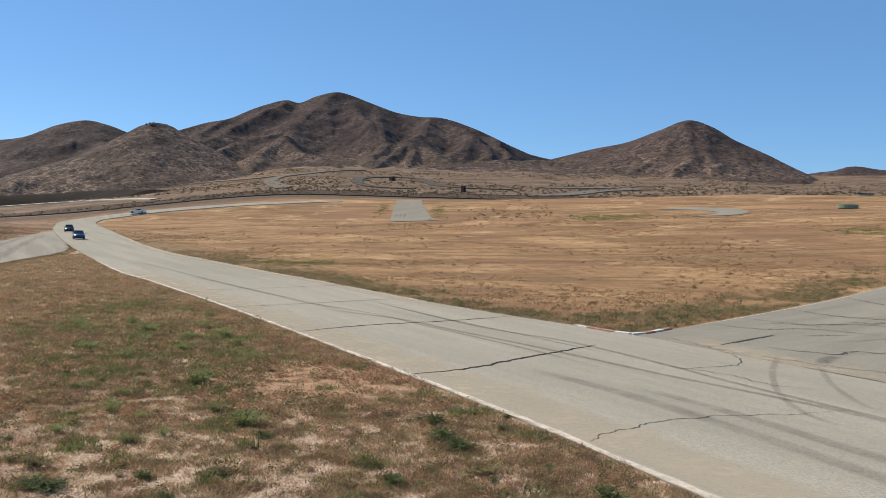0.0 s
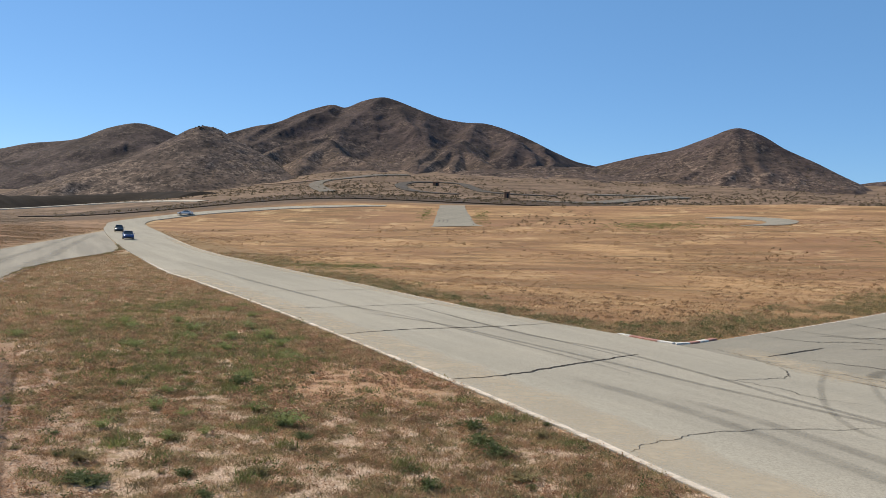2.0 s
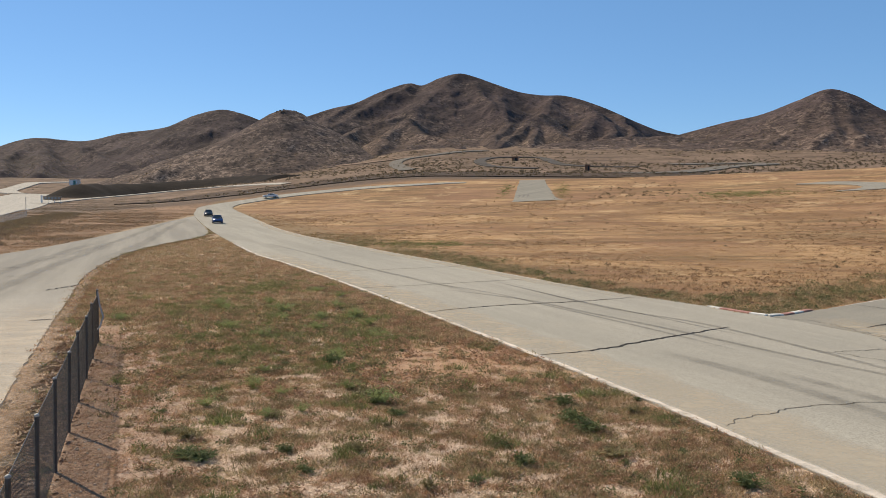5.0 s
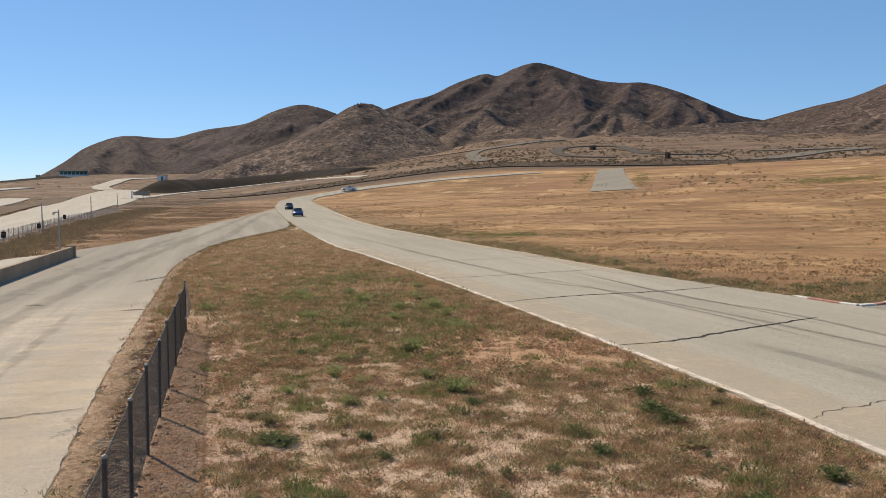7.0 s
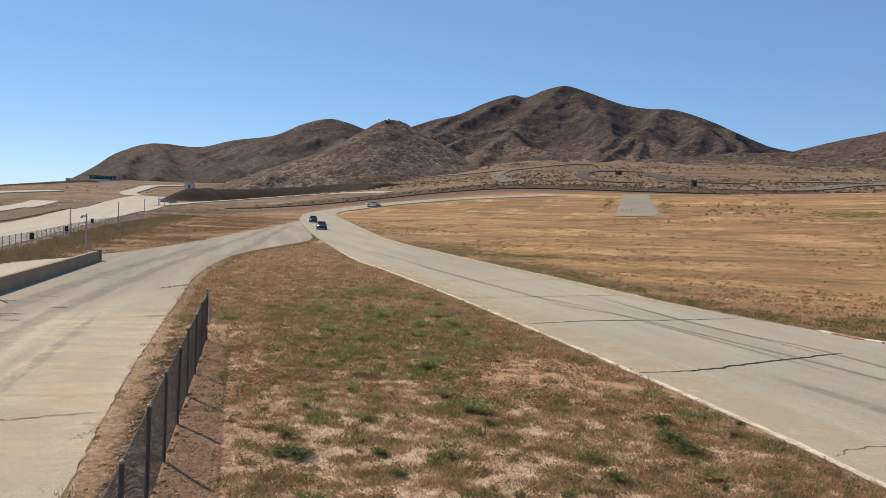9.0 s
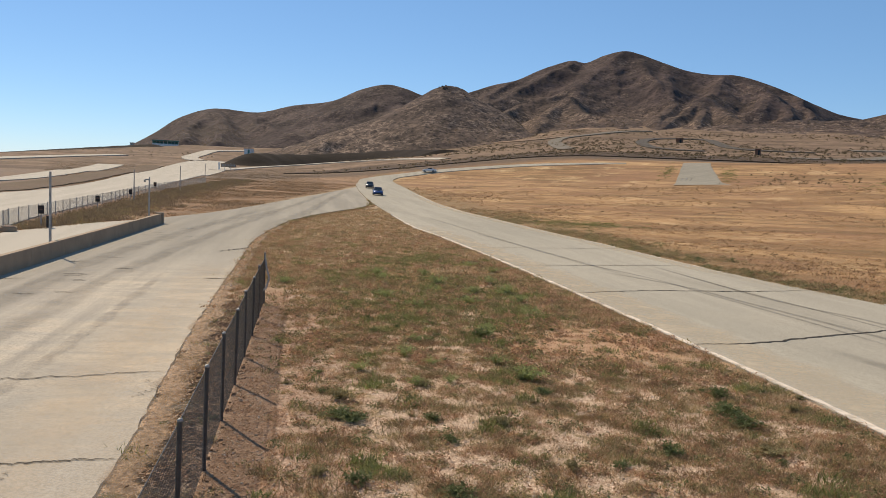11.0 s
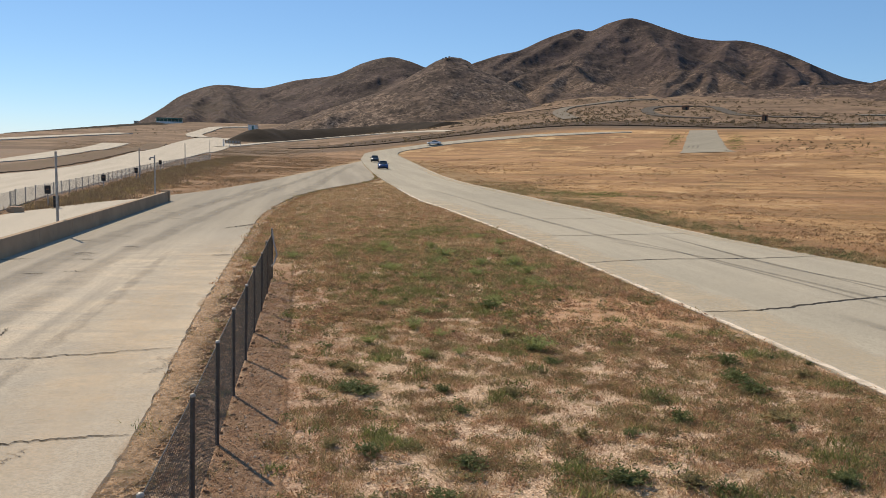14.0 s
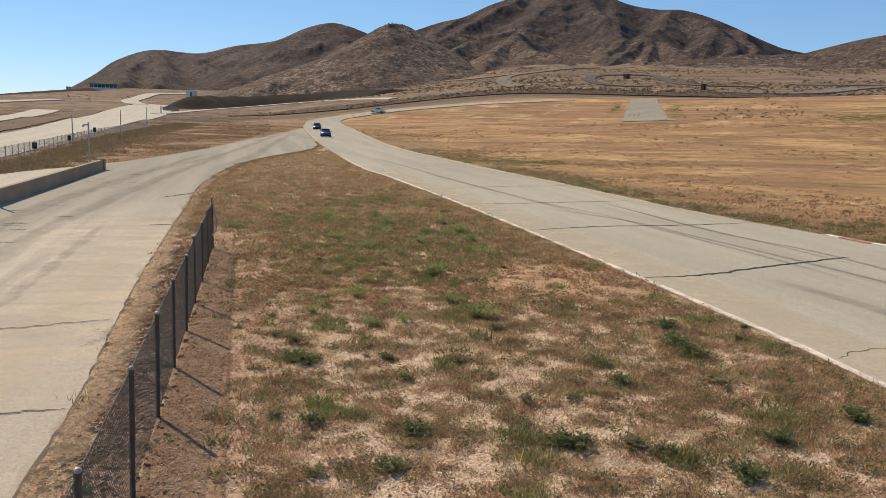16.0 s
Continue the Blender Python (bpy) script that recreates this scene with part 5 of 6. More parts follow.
        part("bonnet_vent", bm, BLACKBOARD, g)
    return g


BLUE = plain("blue_car_paint", (0.022, 0.05, 0.15), 0.25, 0.2, 0.1, 6.0, 0.6)
BLACK = plain("black_car_paint", (0.014, 0.014, 0.015), 0.25, 0.1, 0.1, 6.0, 0.6)
PEARL = plain("white_car_paint", (0.7, 0.7, 0.68), 0.3, 0.0, 0.05, 6.0, 0.6)
car(-62.4, 144.2, -64, BLUE, "dark blue sports saloon with a black rear wing", True, 0.04)
car(-79.2, 178.3, -65, BLACK, "black hatchback on the track behind the blue saloon", False, 0.08)
car(-88.5, 243.6, -166, PEARL, "white sports coupe on the bend", False, -0.08)


# ---- plants and stones ----
def leaf_clump(seed, count, wide, high, leaf):
    """A low weed: stalks that fan out from one root, each with many small leaves."""
    rng = random.Random(seed)
    verts, faces = [(0.0, 0.0, 0.0)], []
    stems = max(8, count // 26)
    for _ in range(stems):
        a, out, up = rng.uniform(0, 6.283), rng.uniform(0.2, 1.0), rng.uniform(0.5, 1.1)
        side = Vector((-math.sin(a), math.cos(a), 0)) * 0.006
        joints = [(0, 0)]
        for k in range(1, 7):
            s = k / 6
            c = Vector((math.cos(a) * out * wide * s, math.sin(a) * out * wide * s, high * up * s * (1.3 - 0.6 * out * s)))
            c += Vector((rng.gauss(0, 1), rng.gauss(0, 1), rng.gauss(0, 0.7))) * leaf * 0.8
            n = len(verts)
            verts += [tuple(c - side), tuple(c + side)]
            p, q = joints[-1]
            faces.append((p, n, n + 1) if p == q else (p, n, n + 1, q))
            joints.append((n, n + 1))
            for _ in range(max(1, count // (stems * 6))):
                d = Vector((0.3 * math.cos(a) + rng.gauss(0, 0.9), 0.3 * math.sin(a) + rng.gauss(0, 0.9), rng.uniform(-0.3, 1.3))).normalized()
                w = d.cross(Vector((rng.gauss(0, 1), rng.gauss(0, 1), 1.0))).normalized() * leaf * rng.uniform(0.25, 0.42)
                d = d * leaf * rng.uniform(0.8, 1.7)
                m = len(verts)
                verts += [tuple(c + d * 0.55 + w), tuple(c + d), tuple(c + d * 0.55 - w)]
                faces.append((n, m, m + 1, m + 2))
    return verts, faces


ISLAND = [(6, 14), *[p for p in MAIN_L[2:10]], (-48, 106), *reversed(PIT_R[1:11])]
WEEDS = [(-8.8, 22.7, 1.0), (-7.4, 25.7, 1.3), (-5.0, 21.6, 1.3), (-8.2, 17.0, 1.2), (-7.3, 15.7, 1.3), (-7.7, 15.9, 1.1), (-7.0, 19.1, 0.9), (-4.9, 20.9, 1.0), (-5.7, 12.5, 1.2), (-6.5, 12.6, 0.8), (-4.0, 12.7, 1.2), (-5.0, 15.3, 0.8),
         (-4.9, 10.7, 0.9), (-3.9, 11.2, 1.0), (-1.5, 13.0, 1.3), (-2.5, 14.8, 0.8), (0.1, 20.0, 1.5), (-0.1, 21.6, 1.1), (1.0, 17.4, 1.4), (-0.9, 16.5, 1.1), (-1.7, 15.3, 0.8), (-0.5, 13.3, 1.1),
         (0.5, 19.2, 1.3), (1.8, 14.3, 1.2), (2.4, 15.8, 0.9), (3.3, 15.9, 1.2), (1.2, 12.6, 1.4), (-4.4, 16.8, 1.0), (-4.1, 19.7, 0.8), (-5.8, 16.5, 0.8), (1.6, 21.1, 1.0), (0.0, 13.2, 0.9)]
rnd = random.Random(11)
while len(WEEDS) < 150:
    a, r = radians(rnd.uniform(-45, 12)), rnd.uniform(10, 40)
    x, y = r * math.sin(a), r * math.cos(a)
    if within(ISLAND, x, y) and fbm(x, y, 0.12, 2, 30.0) > -0.15:
        WEEDS.append((x, y, rnd.uniform(0.3, 0.7)))
TALL = [(-15.7, 37.4, 1.2), (-13.1, 37.4, 1.5), (-9.3, 36.0, 1.3), (-7.0, 30.9, 1.1), (-8.6, 22.0, 1.0), (-4.8, 21.0, 1.1), (-7.1, 19.1, 0.8), (-6.5, 19.8, 0.7), (-7.6, 21.4, 0.7),
        (-9.1, 24.2, 0.8), (-9.0, 19.8, 0.7), (-7.4, 26.0, 1.0), (-6.0, 22.4, 0.8), (-12.1, 43.5, 1.1), (-14.0, 45.5, 1.2), (-18.8, 33.1, 0.9), (-13.5, 32.2, 1.1), (-10.6, 35.2, 1.2), (-7.6, 27.1, 0.9),
        (-12.2, 34.6, 1.0), (-11.4, 30.4, 1.0), (-9.9, 32.3, 1.1), (-14.6, 39.8, 1.1), (-8.2, 34.0, 1.0), (-11.0, 38.9, 1.2), (-16.9, 39.0, 1.0)]
tall_shapes = []
for kind in range(3):
    me = bpy.data.meshes.new("tall_weed")
    clump = leaf_clump(140 + kind, 850, 0.46, 0.3, 0.034)
    me.from_pydata(clump[0], [], clump[1])
    me.materials.append(BRIGHT)
    tall_shapes.append(me)
for i, (x, y, size) in enumerate(TALL):
    ob = new("tall_weed", tall_shapes[i % 3])
    ob.matrix_world = pose(x, y, soil(x, y) - 0.01, 0, 0, rnd.uniform(0, 360)) @ Matrix.Diagonal((size * rnd.uniform(0.9, 1.5), size, size * rnd.uniform(0.8, 1.1), 1))
    tagged(ob, "tall bright green leafy weed among dry grass", "weed", "tall green weeds on the verge")
patterns = {}
for i, (x, y, size) in enumerate(WEEDS):
    kind = i % 6
    if kind not in patterns:
        me = bpy.data.meshes.new("weed")
        clump = leaf_clump(40 + kind, 900 + 90 * kind, 0.24, 0.17, 0.026)
        me.from_pydata(clump[0], [], clump[1])
        me.materials.append(GREEN if kind % 3 else OLIVE)
        patterns[kind] = me
    ob = new("weed", patterns[kind])
    size *= 1.25 if i < 32 else 1.0
    ob.matrix_world = pose(x, y, soil(x, y) - 0.01, 0, 0, rnd.uniform(0, 360)) @ Matrix.Diagonal((size * rnd.uniform(0.8, 1.5), size, size * rnd.uniform(0.6, 1.0), 1))
    tagged(ob, "small dark green leafy weed in dry dirt" if kind % 3 else "small olive weed in dry grass", "weed", "weeds on the verge")


def blades(name, label, material, spots, per, high, wide, spread, seed, slant=0.6):
    """Tufts of thin upright blades, as one object."""
    rng = np.random.default_rng(seed)
    base = np.repeat(np.array(spots, dtype=float), per, axis=0)
    n = len(base)
    size = np.repeat(rng.uniform(0.5, 1.2, len(spots)), per)
    base[:, :2] += rng.normal(0, 1, (n, 2)) * (spread * size)[:, None]
    a = rng.uniform(0, 2 * np.pi, n)
    tip = base.copy()
    lean = rng.normal(0, slant, (n, 2))
    h = high * size * rng.uniform(0.5, 1.2, n)
    tip[:, 0] += lean[:, 0] * h
    tip[:, 1] += lean[:, 1] * h
    tip[:, 2] += h
    w = wide * rng.uniform(0.6, 1.4, n)
    off = np.stack([np.cos(a) * w, np.sin(a) * w, np.zeros(n)], 1)
    verts = np.stack([base - off, base + off, tip], 1).reshape(-1, 3)
    me = bpy.data.meshes.new(name)
    me.from_pydata(verts.tolist(), [], np.arange(3 * n).reshape(-1, 3).tolist())
    me.materials.append(material)
    ob = new(name, me)
    return tagged(ob, label, "grass", kind="stuff")


def scatter(count, az, reach, keep, seed, power=1.0):
    """Places on the soil, denser near the viewer, where keep(x, y) holds."""
    rng, out, tries = random.Random(seed), [], 0
    while len(out) < count and tries < count * 14:
        tries += 1
        a, r = radians(rng.uniform(*az)), reach[0] + (reach[1] - reach[0]) * rng.random() ** power
        x, y = r * math.sin(a), r * math.cos(a)
        if keep(x, y, rng):
            out.append((x, y, soil(x, y) - 0.01))
    return out


def worn_strip(x, y, rng):
    """Bare trodden dirt beside the chain-link fence."""
    n, run = 0.885 * x + 0.466 * y, 0.885 * y - 0.466 * x
    w = n + 1.75 + 0.3 * fbm(x, y, 0.9, 2, 15.0)
    if run > 36.5:
        return False
    return (-2.2 < w < -0.1 and rng.random() < 0.75) or (-0.1 <= w < 1.2 - 0.015 * run and rng.random() < 0.93) or (w >= 0.5 and rng.random() < 1.0 - 0.5 * w)


def dry_here(x, y, rng):
    if math.hypot(x + 4.0, y - 27.0) < rng.uniform(1.8, 4.6) and rng.random() < 0.8:
        return False
    cover = fbm(x, y, 1.5, 3, 21.0) + 0.35 * fbm(x, y, 0.16, 2, 5.0) - 0.04 + 0.15 * sm(11, 30, math.hypot(x, y)) - 0.25 * sm(16, 11, math.hypot(x, y)) + 0.6 * sm(37, 42, 0.885 * y - 0.466 * x)
    if worn_strip(x, y, rng):
        return False
    return within(ISLAND, x, y) and cover > rng.uniform(-0.08, 0.22)


GREEN_PATCHES = [(-16.5, 38.0, 2.4, 3.2), (-12.5, 38.0, 2.2, 3.0), (-9.7, 35.2, 2.2, 2.6), (-12.2, 31.5, 2.6, 4.0), (-8.3, 30.5, 2.4, 3.6), (-11.2, 27.2, 1.8, 2.2), (-7.3, 25.7, 1.4, 1.6), (-18.0, 47.0, 2.5, 4.0)]


def green_here(x, y, rng):
    if worn_strip(x, y, rng):
        return False
    d = min(math.hypot((x - cx) / sx, (y - cy) / sy) for cx, cy, sx, sy in GREEN_PATCHES)
    return within(ISLAND, x, y) and ((d < rng.uniform(0.2, 1.25) and fbm(x, y, 0.6, 3, 71.0) > rng.uniform(-0.45, 0.35)) or fbm(x, y, 0.8, 3, 44.0) > rng.uniform(0.4, 0.75))


def field_here(x, y, rng):
    n = 0.87 * x + 0.48 * y - 12.6
    if y < 40.4 + max(0.0, x - 9.2) * 1.12:
        return False
    return n > 8 and not within(RIGHT_SIDE, x, y)


RIGHT_SIDE = [*MAIN_R[3:17], *reversed(MAIN_L[4:17])]
NEAR, FAR = (9.3, 36), (30, 112)
blades("grass_dry", "short dry brown grass in tufts on bare dirt", DRY, scatter(2600, (-50, 25), NEAR, dry_here, 3), 44, 0.065, 0.008, 0.11, 1)
blades("grass_russet", "reddish brown dead weeds in tufts on bare dirt", RUSSET, scatter(3000, (-50, 25), NEAR, dry_here, 13), 44, 0.065, 0.008, 0.12, 11)
blades("grass_olive", "low olive weeds in clumps on bare dirt", OLIVE, scatter(2400, (-50, 25), NEAR, dry_here, 33), 44, 0.065, 0.008, 0.11, 21)
blades("grass_far_dry", "dry brown grass further along the verge", DRY, scatter(4200, (-42, 5), FAR, dry_here, 34), 22, 0.13, 0.022, 0.24, 41)
blades("grass_far_russet", "reddish brown grass further along the verge", RUSSET, scatter(2800, (-42, 5), FAR, dry_here, 35), 22, 0.13, 0.022, 0.24, 42)
blades("grass_far_olive", "olive weeds further along the verge", OLIVE, scatter(1900, (-42, 5), FAR, dry_here, 36), 22, 0.13, 0.022, 0.22, 43)
blades("grass_green", "low green weeds and grass among the dry verge", FRESH, scatter(3000, (-48, 14), (10, 62), green_here, 4, 0.8), 34, 0.17, 0.013, 0.14, 2)
def edge_spots(points, count, spread, seed):
    rng, line, out = random.Random(seed), smooth(points, 300), []
    while len(out) < count:
        k = int(rng.random() ** 0.8 * 298)
        p = line[k].lerp(line[k + 1], rng.random())
        if fbm(p.x, p.y, 0.3, 2, seed) > rng.uniform(-0.2, 0.5):
            x, y = p.x + rng.gauss(0.25, spread), p.y + rng.gauss(0.1, spread)
            out.append((x, y, soil(x, y) + 0.02))
    return out


blades("edge_weeds", "olive and brown weeds straggling over the concrete edge", OLIVE, edge_spots(PIT_R[8:13], 300, 0.25, 81), 26, 0.15, 0.011, 0.16, 82)
blades("edge_straw", "dry grass along the concrete edge", UMBER, edge_spots([(x + 0.4, y + 0.2) for x, y in PIT_R[2:13]], 700, 0.22, 83), 26, 0.09, 0.01, 0.16, 84)
blades("track_edge_grass", "dry grass along the track edge", DRY, edge_spots([(x - 0.55, y - 0.2) for x, y in MAIN_L[1:10]], 800, 0.2, 85), 30, 0.12, 0.008, 0.14, 86)
def tuft_here(x, y, rng):
    if worn_strip(x, y, rng) or math.hypot(x + 4.0, y - 27.0) < rng.uniform(1.8, 4.6):
        return False
    return within(ISLAND, x, y) and fbm(x, y, 0.9, 3, 91.0) + 0.4 * fbm(x, y, 0.09, 2, 92.0) - 0.2 * sm(28, 14, math.hypot(x, y)) > rng.uniform(-0.15, 0.3)


blades("tufts_umber", "shaggy dark brown tufts of dead weeds", UMBER, scatter(800, (-50, 25), (9.3, 44), tuft_here, 93), 60, 0.12, 0.008, 0.15, 94, 0.9)
blades("tufts_olive", "shaggy olive tufts on the verge", OLIVE, scatter(900, (-50, 25), (9.3, 44), tuft_here, 95), 60, 0.13, 0.008, 0.15, 96, 0.9)
blades("tufts_straw", "shaggy straw-coloured tufts on the verge", DRY, scatter(600, (-50, 25), (9.3, 44), tuft_here, 97), 55, 0.12, 0.008, 0.15, 98, 0.9)
def stones(name, label, spots, low, high, material, seed):
    """Small rough stones, as one object."""
    rng = random.Random(seed)
    verts, faces = [], []
    for x, y, z in spots:
        s = rng.uniform(low, high) * (1 + 1.2 * (rng.random() ** 6))
        n = len(verts)
        ring = [(rng.uniform(0, 0.4) + k * 2.094) for k in range(3)]
        for zz, k2 in ((0.0, 1.0), (s * rng.uniform(0.35, 0.7), 0.65)):
            for g in ring:
                verts.append((x + math.cos(g + zz * 9) * s * k2 * rng.uniform(0.6, 1.0), y + math.sin(g + zz * 9) * s * k2 * rng.uniform(0.6, 1.0), z + zz + 0.008))
        faces += [(n + 3, n + 4, n + 5)] + [(n + k, n + (k + 1) % 3, n + 3 + (k + 1) % 3, n + 3 + k) for k in range(3)]
    ob = part(name, (verts, faces), material)
    return tagged(ob, label, "stones", kind="stuff")


def litter_spots(count, seed, middle=0.4, wide=1.0):
    rng, out = random.Random(seed), []
    while len(out) < count:
        u, v = rng.random(), rng.gauss(middle, wide)
        x, y = -4.4 - 12.4 * u + 0.885 * v, 4.9 + 23.5 * u + 0.466 * v
        if within(ISLAND, x, y):
            out.append((x, y, soil(x, y) - 0.005))
    return out


blades("leaf_litter", "dead reddish brown leaf litter along the fence", RUSSET, litter_spots(1700, 101), 16, 0.03, 0.012, 0.13, 102, 2.4)
blades("litter_edge", "crumbled dirt and dead straw beside the concrete", UMBER, litter_spots(1500, 105, -1.1, 0.42), 16, 0.035, 0.009, 0.1, 106, 2.2)
stones("edge_clods", "crumbled brown dirt clods beside the concrete", litter_spots(5200, 107, -1.0, 0.42), 0.014, 0.055, CLOD, 108)
blades("litter_umber", "dark dead stalks along the fence", UMBER, litter_spots(1100, 103), 14, 0.04, 0.009, 0.12, 104, 2.0)


def rough_field(x, y, rng):
    return field_here(x, y, rng) and fbm(x, y, 0.05, 4, 62.0) > rng.uniform(-0.25, 0.45)


blades("field_tufts", "brown tufts of rough grass across the field", UMBER, scatter(3200, (-28, 32), (42, 215), rough_field, 63), 10, 0.16, 0.04, 0.4, 64, 1.2)
blades("field_tufts_pale", "pale dry tufts across the field", DRY, scatter(2200, (-28, 32), (42, 215), rough_field, 65), 10, 0.16, 0.04, 0.4, 66, 1.2)
blades("straw_litter", "flattened pale straw over the bare dirt", STRAW, scatter(5000, (-50, 25), (9.5, 45), lambda x, y, r: within(ISLAND, x, y), 61, 1.3), 16, 0.02, 0.006, 0.22, 31, 2.6)
blades("field_green", "patches of green weeds in the dry field", FRESH, [(x, y, soil(x, y)) for cx, cy, sx, sy, k in ((36, 185, 6, 9, 520), (-16.7, 95, 3.5, 2.5, 130), (63, 125, 3, 3, 150), (-16.8, 234, 1.0, 7, 130), (-1.6, 226, 1.2, 8, 150)) for x, y in ((rnd.gauss(cx, sx), rnd.gauss(cy, sy)) for _ in range(k))], 24, 0.2, 0.022, 0.3, 32)
blades("grass_field", "cut golden grass over the wide field", STRAW, scatter(9000, (-30, 32), (40, 190), field_here, 5), 16, 0.12, 0.016, 0.3, 3)


def left_here(x, y, rng):
    return not within(PIT_POLY, x, y) and not within(STRIP_POLY, x, y) and not within(RIGHT_SIDE, x, y) and 0.952 * x + 0.305 * y < -26 and fbm(x, y, 0.1, 3, 3.0) > rng.uniform(-0.5, 0.3)


APRON_POLY = [(-33, 20), (-43.8, 39.8), (-46.3, 46.9), (-47.8, 54.3), (-48, 60), (-44.6, 58), (-43, 54.3), (-39.6, 47.4), (-35.6, 39.4), (-25.6, 19.3)]
PIT_POLY = [*PIT_L, *reversed(PIT_R)]
STRIP_POLY = [(-62, 33), (-86.4, 78.8), (-114.9, 131), (-204, 262.6), (-262, 354.5), (-240, 368), (-192.2, 289.4), (-96, 123.5), (-45.5, 55), (-25, 20)]
blades("grass_left", "dry brown grass beyond the pit road", UMBER, scatter(4500, (-44, -19), (64, 230), left_here, 37), 26, 0.14, 0.018, 0.5, 22)


def edge_here(x, y, rng):
    n = 0.87 * x + 0.48 * y - 12.6
    return field_here(x, y, rng) and fbm(x, y, 0.18, 3, 6.0) > rng.uniform(-0.4, 0.2) and (n < rng.uniform(13.5, 18) + max(0.0, (y - 75) * 0.045) or (x > 8 and y < 46 + (x - 9.2) * 1.12 + rng.uniform(0, 5)))


blades("grass_shoulder", "taller green and brown weeds along the field edge", OLIVE, scatter(1300, (-30, 32), (39, 120), edge_here, 6), 40, 0.17, 0.012, 0.3, 4)
blades("grass_shoulder_dry", "taller dry brown grass along the field edge", DRY, scatter(1600, (-30, 32), (39, 120), edge_here, 7), 40, 0.17, 0.012, 0.3, 5)


stones("pebbles", "pale pebbles and gravel scattered over bare dirt", scatter(26000, (-50, 25), (9.5, 34), lambda x, y, r: within(ISLAND, x, y), 8, 1.3), 0.008, 0.026, STONE, 9)
stones("clods", "dark dirt clods and dead plant litter on the verge", scatter(6000, (-50, 25), (9.5, 40), lambda x, y, r: within(ISLAND, x, y), 48, 1.3), 0.008, 0.02, CLOD, 49)


def brush(name, label, spots, low, high, leaves, material, seed, leaf=(0.32, 0.24)):
    """Low desert bushes of many leaf flakes, as one object."""
    rng = random.Random(seed)
    verts, faces = [], []
    for x, y, z in spots:
        s = rng.uniform(low, high)
        for _ in range(leaves):
            a, u, v = rng.uniform(0, 6.283), rng.random() ** 0.5, rng.random()
            c = Vector((x + math.cos(a) * u * s, y + math.sin(a) * u * s, z + s * 0.9 * v * (1.1 - u * u * 0.8)))
            t = Vector((rng.gauss(0, 1), rng.gauss(0, 1), rng.gauss(0, 0.8))).normalized() * s * leaf[0]
            w = t.cross(Vector((rng.gauss(0, 1), rng.gauss(0, 1), rng.gauss(0, 1)))).normalized() * s * leaf[1]
            n = len(verts)
            verts += [tuple(c - t), tuple(c + w), tuple(c + t), tuple(c - w)]
            faces.append((n, n + 1, n + 2, n + 3))
    ob = part(name, (verts, faces), material)
    return tagged(ob, label, "bushes", kind="stuff")


def hill_top(x, y):
    """The height of the highest hillside at a place, or None off the hills."""
    a, r, best = math.degrees(math.atan2(x, y)), math.hypot(x, y), None
    for span, reach, cols, rows, zs in SLOPES:
        u, v = (a - span[0]) / (span[1] - span[0]) * cols, (r - reach[0]) / (reach[1] - reach[0]) * rows
        if 0 <= u < cols and 0 <= v < rows:
            k, i = int(u), int(v)
            fu, fv, n = u - k, v - i, cols + 1
            z = (zs[i * n + k] * (1 - fu) + zs[i * n + k + 1] * fu) * (1 - fv) + (zs[(i + 1) * n + k] * (1 - fu) + zs[(i + 1) * n + k + 1] * fu) * fv
            best = z if best is None else max(best, z)
    return best


def hill_spots(count, seed):
    rng, out = random.Random(seed), []
    while len(out) < count:
        a, r = rng.uniform(-40, 30), rng.uniform(470, 980)
        x, y = r * math.sin(radians(a)), r * math.cos(radians(a))
        z = hill_top(x, y)
        crest = max((hill_top(x * k, y * k) or 0.0) / k for k in (1.03, 1.06, 1.1, 1.16, 1.22))
        if z is not None and crest > z + 3.0 and z > land(x, y) + 0.5 and z < land(x, y) + 12 + 40 * rng.random() and fbm(x, y, 0.015, 3, 8.0) > rng.uniform(-0.5, 0.4):
            out.append((x, y, z - 0.1))
    return out


def slope_here(x, y, rng):
    return not within(STRIP_POLY, x, y) and not within([(-284, 382), (-400, 590), (-386, 592), (-262, 376)], x, y) and not within([(-206, 300), (-250, 384), (-222, 440), (-140, 392), (-110, 340)], x, y) and fbm(x, y, 0.012, 3, 17.0) > rng.uniform(-0.6, 0.5)


def low_here(x, y, rng):
    if worn_strip(x, y, rng) or (y < 28 and 0.885 * x + 0.466 * y < -1.5 and rng.random() < 0.7):
        return False
    return within(ISLAND, x, y) and fbm(x, y, 1.4, 3, 121.0) + 0.25 * fbm(x, y, 0.1, 2, 122.0) > rng.uniform(-0.2, 0.25)


brush("low_weeds_brown", "small crumpled brown weeds close over the dirt", scatter(2600, (-50, 25), (9.3, 40), low_here, 123, 0.8), 0.06, 0.2, 44, RUSSET, 124, (0.2, 0.06))
brush("low_weeds_olive", "small leafy olive weeds close over the dirt", scatter(2000, (-50, 25), (9.3, 40), low_here, 125, 0.8), 0.06, 0.2, 44, OLIVE, 126, (0.2, 0.06))
brush("low_weeds_green", "small dark green leafy weeds close over the dirt", scatter(420, (-50, 25), (9.3, 40), low_here, 127, 0.8), 0.06, 0.2, 44, GREEN, 128, (0.2, 0.07))
def clump_here(x, y, rng):
    return within(ISLAND, x, y) and not worn_strip(x, y, rng) and fbm(x, y, 0.55, 3, 131.0) > rng.uniform(-0.15, 0.3)


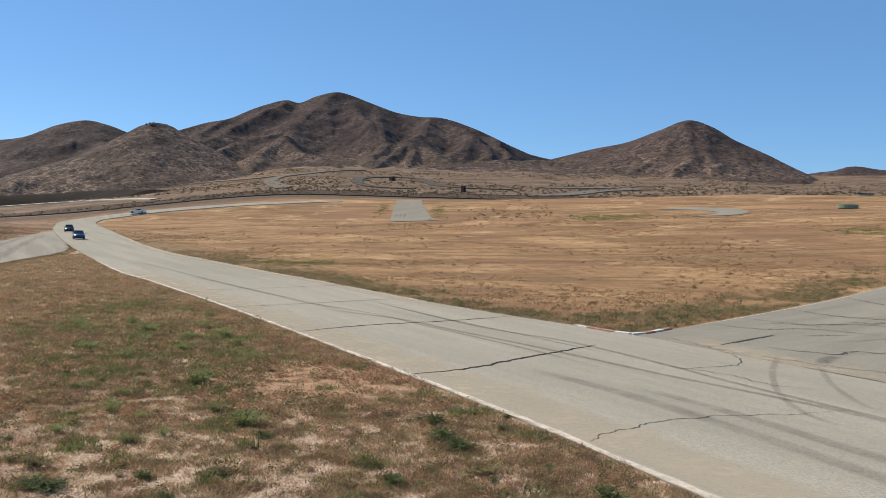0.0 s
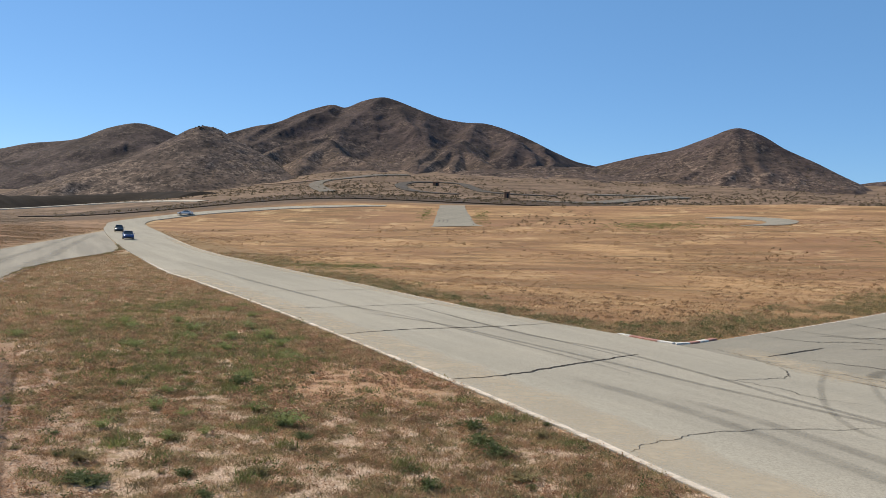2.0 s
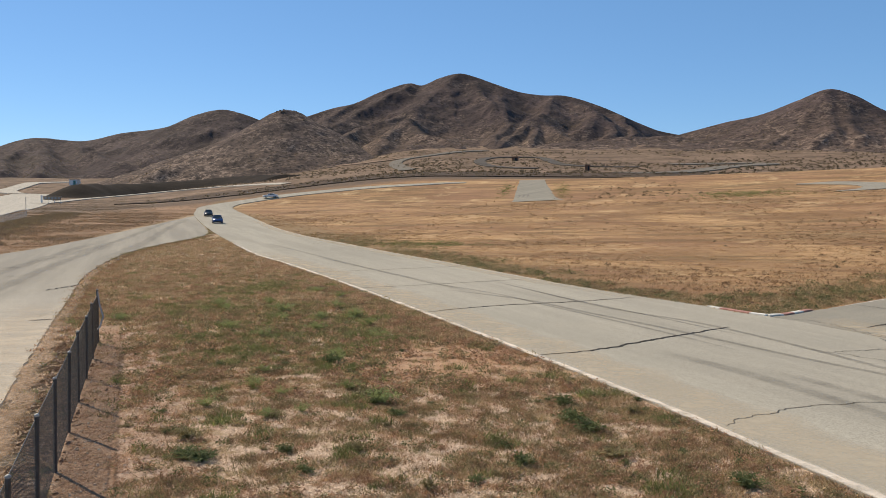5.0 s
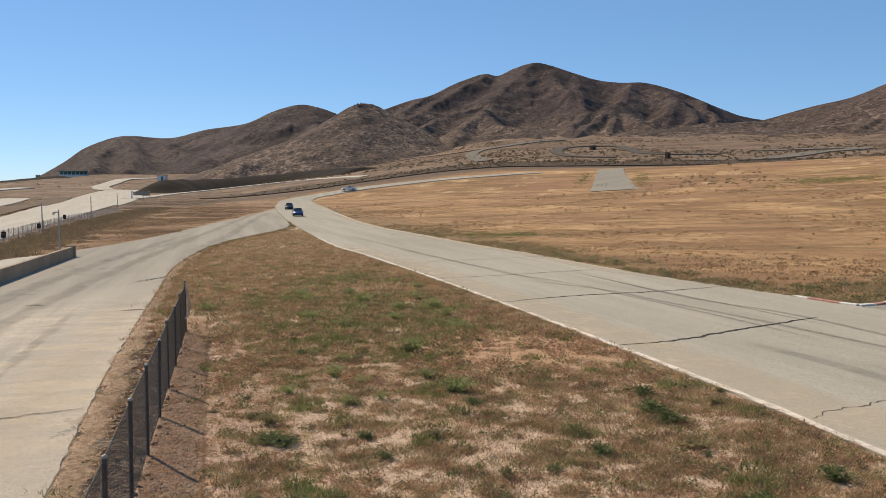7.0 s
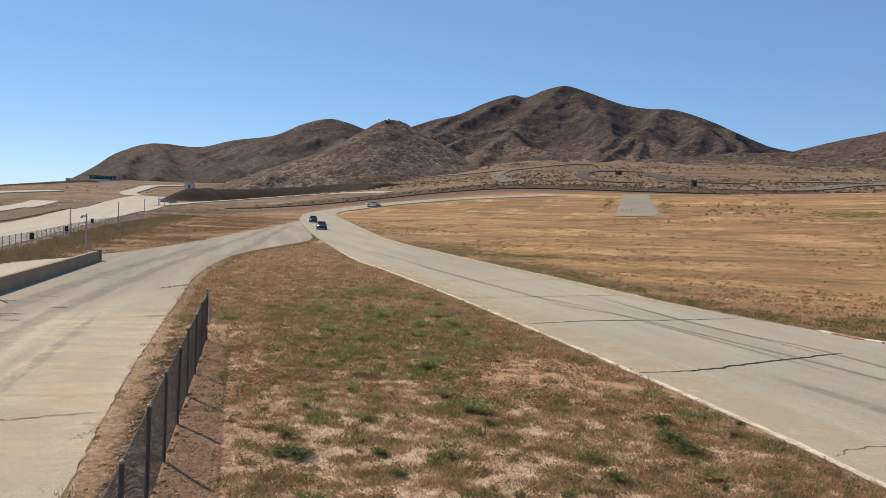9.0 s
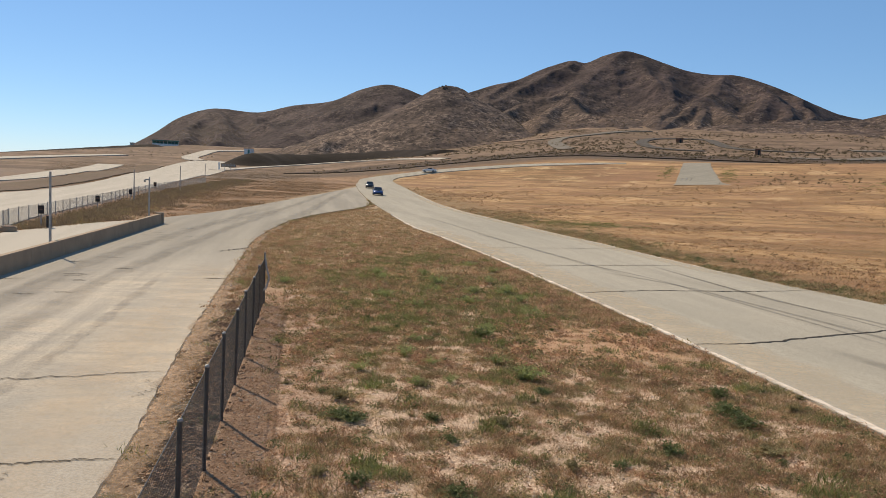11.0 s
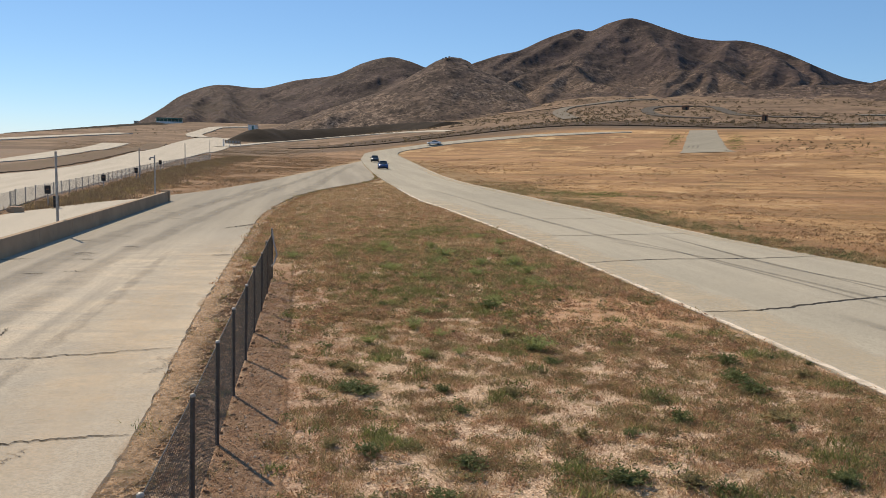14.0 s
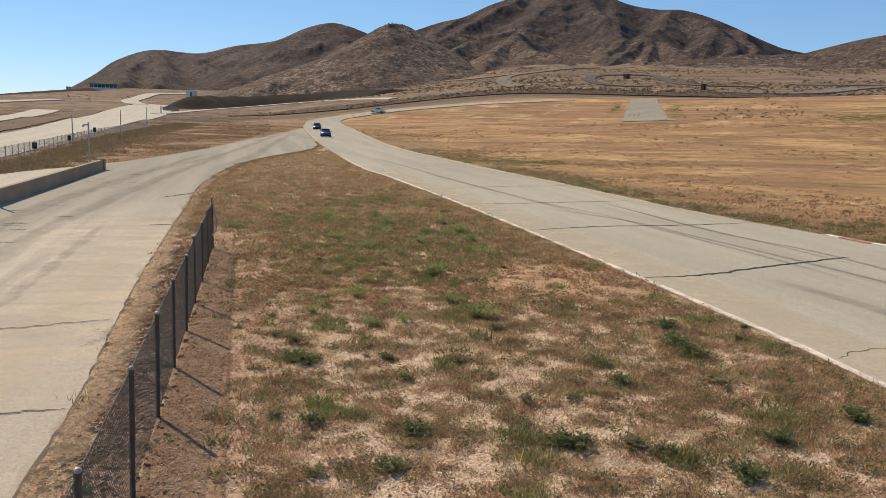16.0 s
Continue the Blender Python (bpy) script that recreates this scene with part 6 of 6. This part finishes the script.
brush("verge_clumps_brown", "brown weed clumps further along the verge", scatter(1200, (-42, 3), (22, 72), clump_here, 132), 0.1, 0.3, 40, RUSSET, 133, (0.2, 0.07))
brush("verge_clumps_olive", "olive weed clumps further along the verge", scatter(600, (-42, 3), (22, 72), clump_here, 134), 0.1, 0.34, 40, OLIVE, 135, (0.2, 0.07))
brush("field_edge_olive", "olive weed clumps along the field edge", scatter(650, (-30, 32), (39, 110), edge_here, 136), 0.12, 0.42, 50, OLIVE, 137, (0.18, 0.06))
brush("field_edge_green", "dark green weed clumps along the field edge", scatter(320, (-10, 32), (39, 90), edge_here, 138), 0.12, 0.4, 50, GREEN, 139, (0.18, 0.06))
brush("field_clumps", "brown weed clumps scattered over the field", scatter(1500, (-28, 32), (45, 215), rough_field, 140), 0.1, 0.34, 22, UMBER, 141, (0.3, 0.12))
brush("sagebrush_slopes", "low sagebrush over the dry slopes below the hills", scatter(5200, (-28, 33), (315, 640), slope_here, 12), 0.35, 1.05, 13, SAGE, 13)
brush("sagebrush_row", "dark bushes in a band beyond the far road", [(x, y, soil(x, y)) for x, y in ((r * math.sin(radians(a)), r * math.cos(radians(a))) for a, r in ((rnd.uniform(-22, 14), rnd.uniform(286, 345)) for _ in range(950)))], 0.3, 1.0, 16, SAGE, 14)
brush("field_brush", "small dark bushes dotted over the far field", [(x, y, soil(x, y)) for x, y in ((rnd.gauss(18, 8), rnd.gauss(216, 13)) for _ in range(150))], 0.15, 0.5, 10, SAGE, 15)
brush("field_weeds", "scattered dry bushes in the golden field", scatter(80, (-25, 30), (55, 200), field_here, 16), 0.1, 0.28, 14, SAGE, 17)
def bank_spots(count, seed):
    rng, out = random.Random(seed), []
    line = smooth([(-47.9, 45), (-50.5, 48.6), (-59.1, 63.4), (-75.2, 90.8), (-90.6, 119.5), (-109.2, 157.8), (-124, 190)], 120)
    while len(out) < count:
        p = line[int(rng.random() * 119)].lerp(line[int(rng.random() * 119)], 0.0)
        v, w = rng.uniform(0.1, 3.0) + abs(rng.gauss(0, 2.6)), rng.uniform(-0.8, 0.8)
        x, y = p.x + 0.87 * v - 0.5 * w, p.y + 0.5 * v + 0.87 * w
        if not within(PIT_POLY, x, y) and not within(APRON_POLY, x, y):
            out.append((x, y, soil(x, y)))
    return out


blades("bank_grass", "brown weeds on the bank below the wire fence", BANK, bank_spots(2400, 51), 26, 0.3, 0.026, 0.4, 51)
blades("bank_grass_olive", "olive weeds on the bank below the wire fence", OLIVE, bank_spots(700, 52), 26, 0.3, 0.02, 0.36, 52)
def infield_here(x, y, rng):
    return left_here(x, y, rng) and not within([(-99, 82), (-121, 110), (-155, 158), (-205, 225), (-253, 289), (-246, 297), (-163, 182), (-128, 130), (-92, 75)], x, y)


brush("infield_brush", "low dry bushes dotted over the dirt infield", scatter(420, (-43, -27), (130, 520), infield_here, 111), 0.12, 0.35, 10, SAGE, 112)
blades("infield_grass", "dry grass over the dirt infield", BANK, scatter(3000, (-44, -27), (100, 420), infield_here, 113), 12, 0.22, 0.06, 1.0, 114, 1.0)
brush("horizon_brush", "dark bushes along the far edge of the infield", scatter(70, (-44, -34), (540, 640), lambda x, y, r: True, 115), 0.3, 0.8, 14, SAGE, 116)
brush("hill_brush", "dark scrub dotted over the lower hillsides", hill_spots(9000, 71), 0.35, 1.0, 6, SAGE, 72)
stones("knob_rocks", "dark boulders along the top of the rocky knob", [(x, y, (hill_top(x, y) or 0.0) - 0.4) for x, y in ((r * math.sin(radians(a)), r * math.cos(radians(a))) for a, r in ((rnd.gauss(-18.9, 0.55), rnd.uniform(655, 685)) for _ in range(60)))], 0.5, 1.3, CLOD, 73)
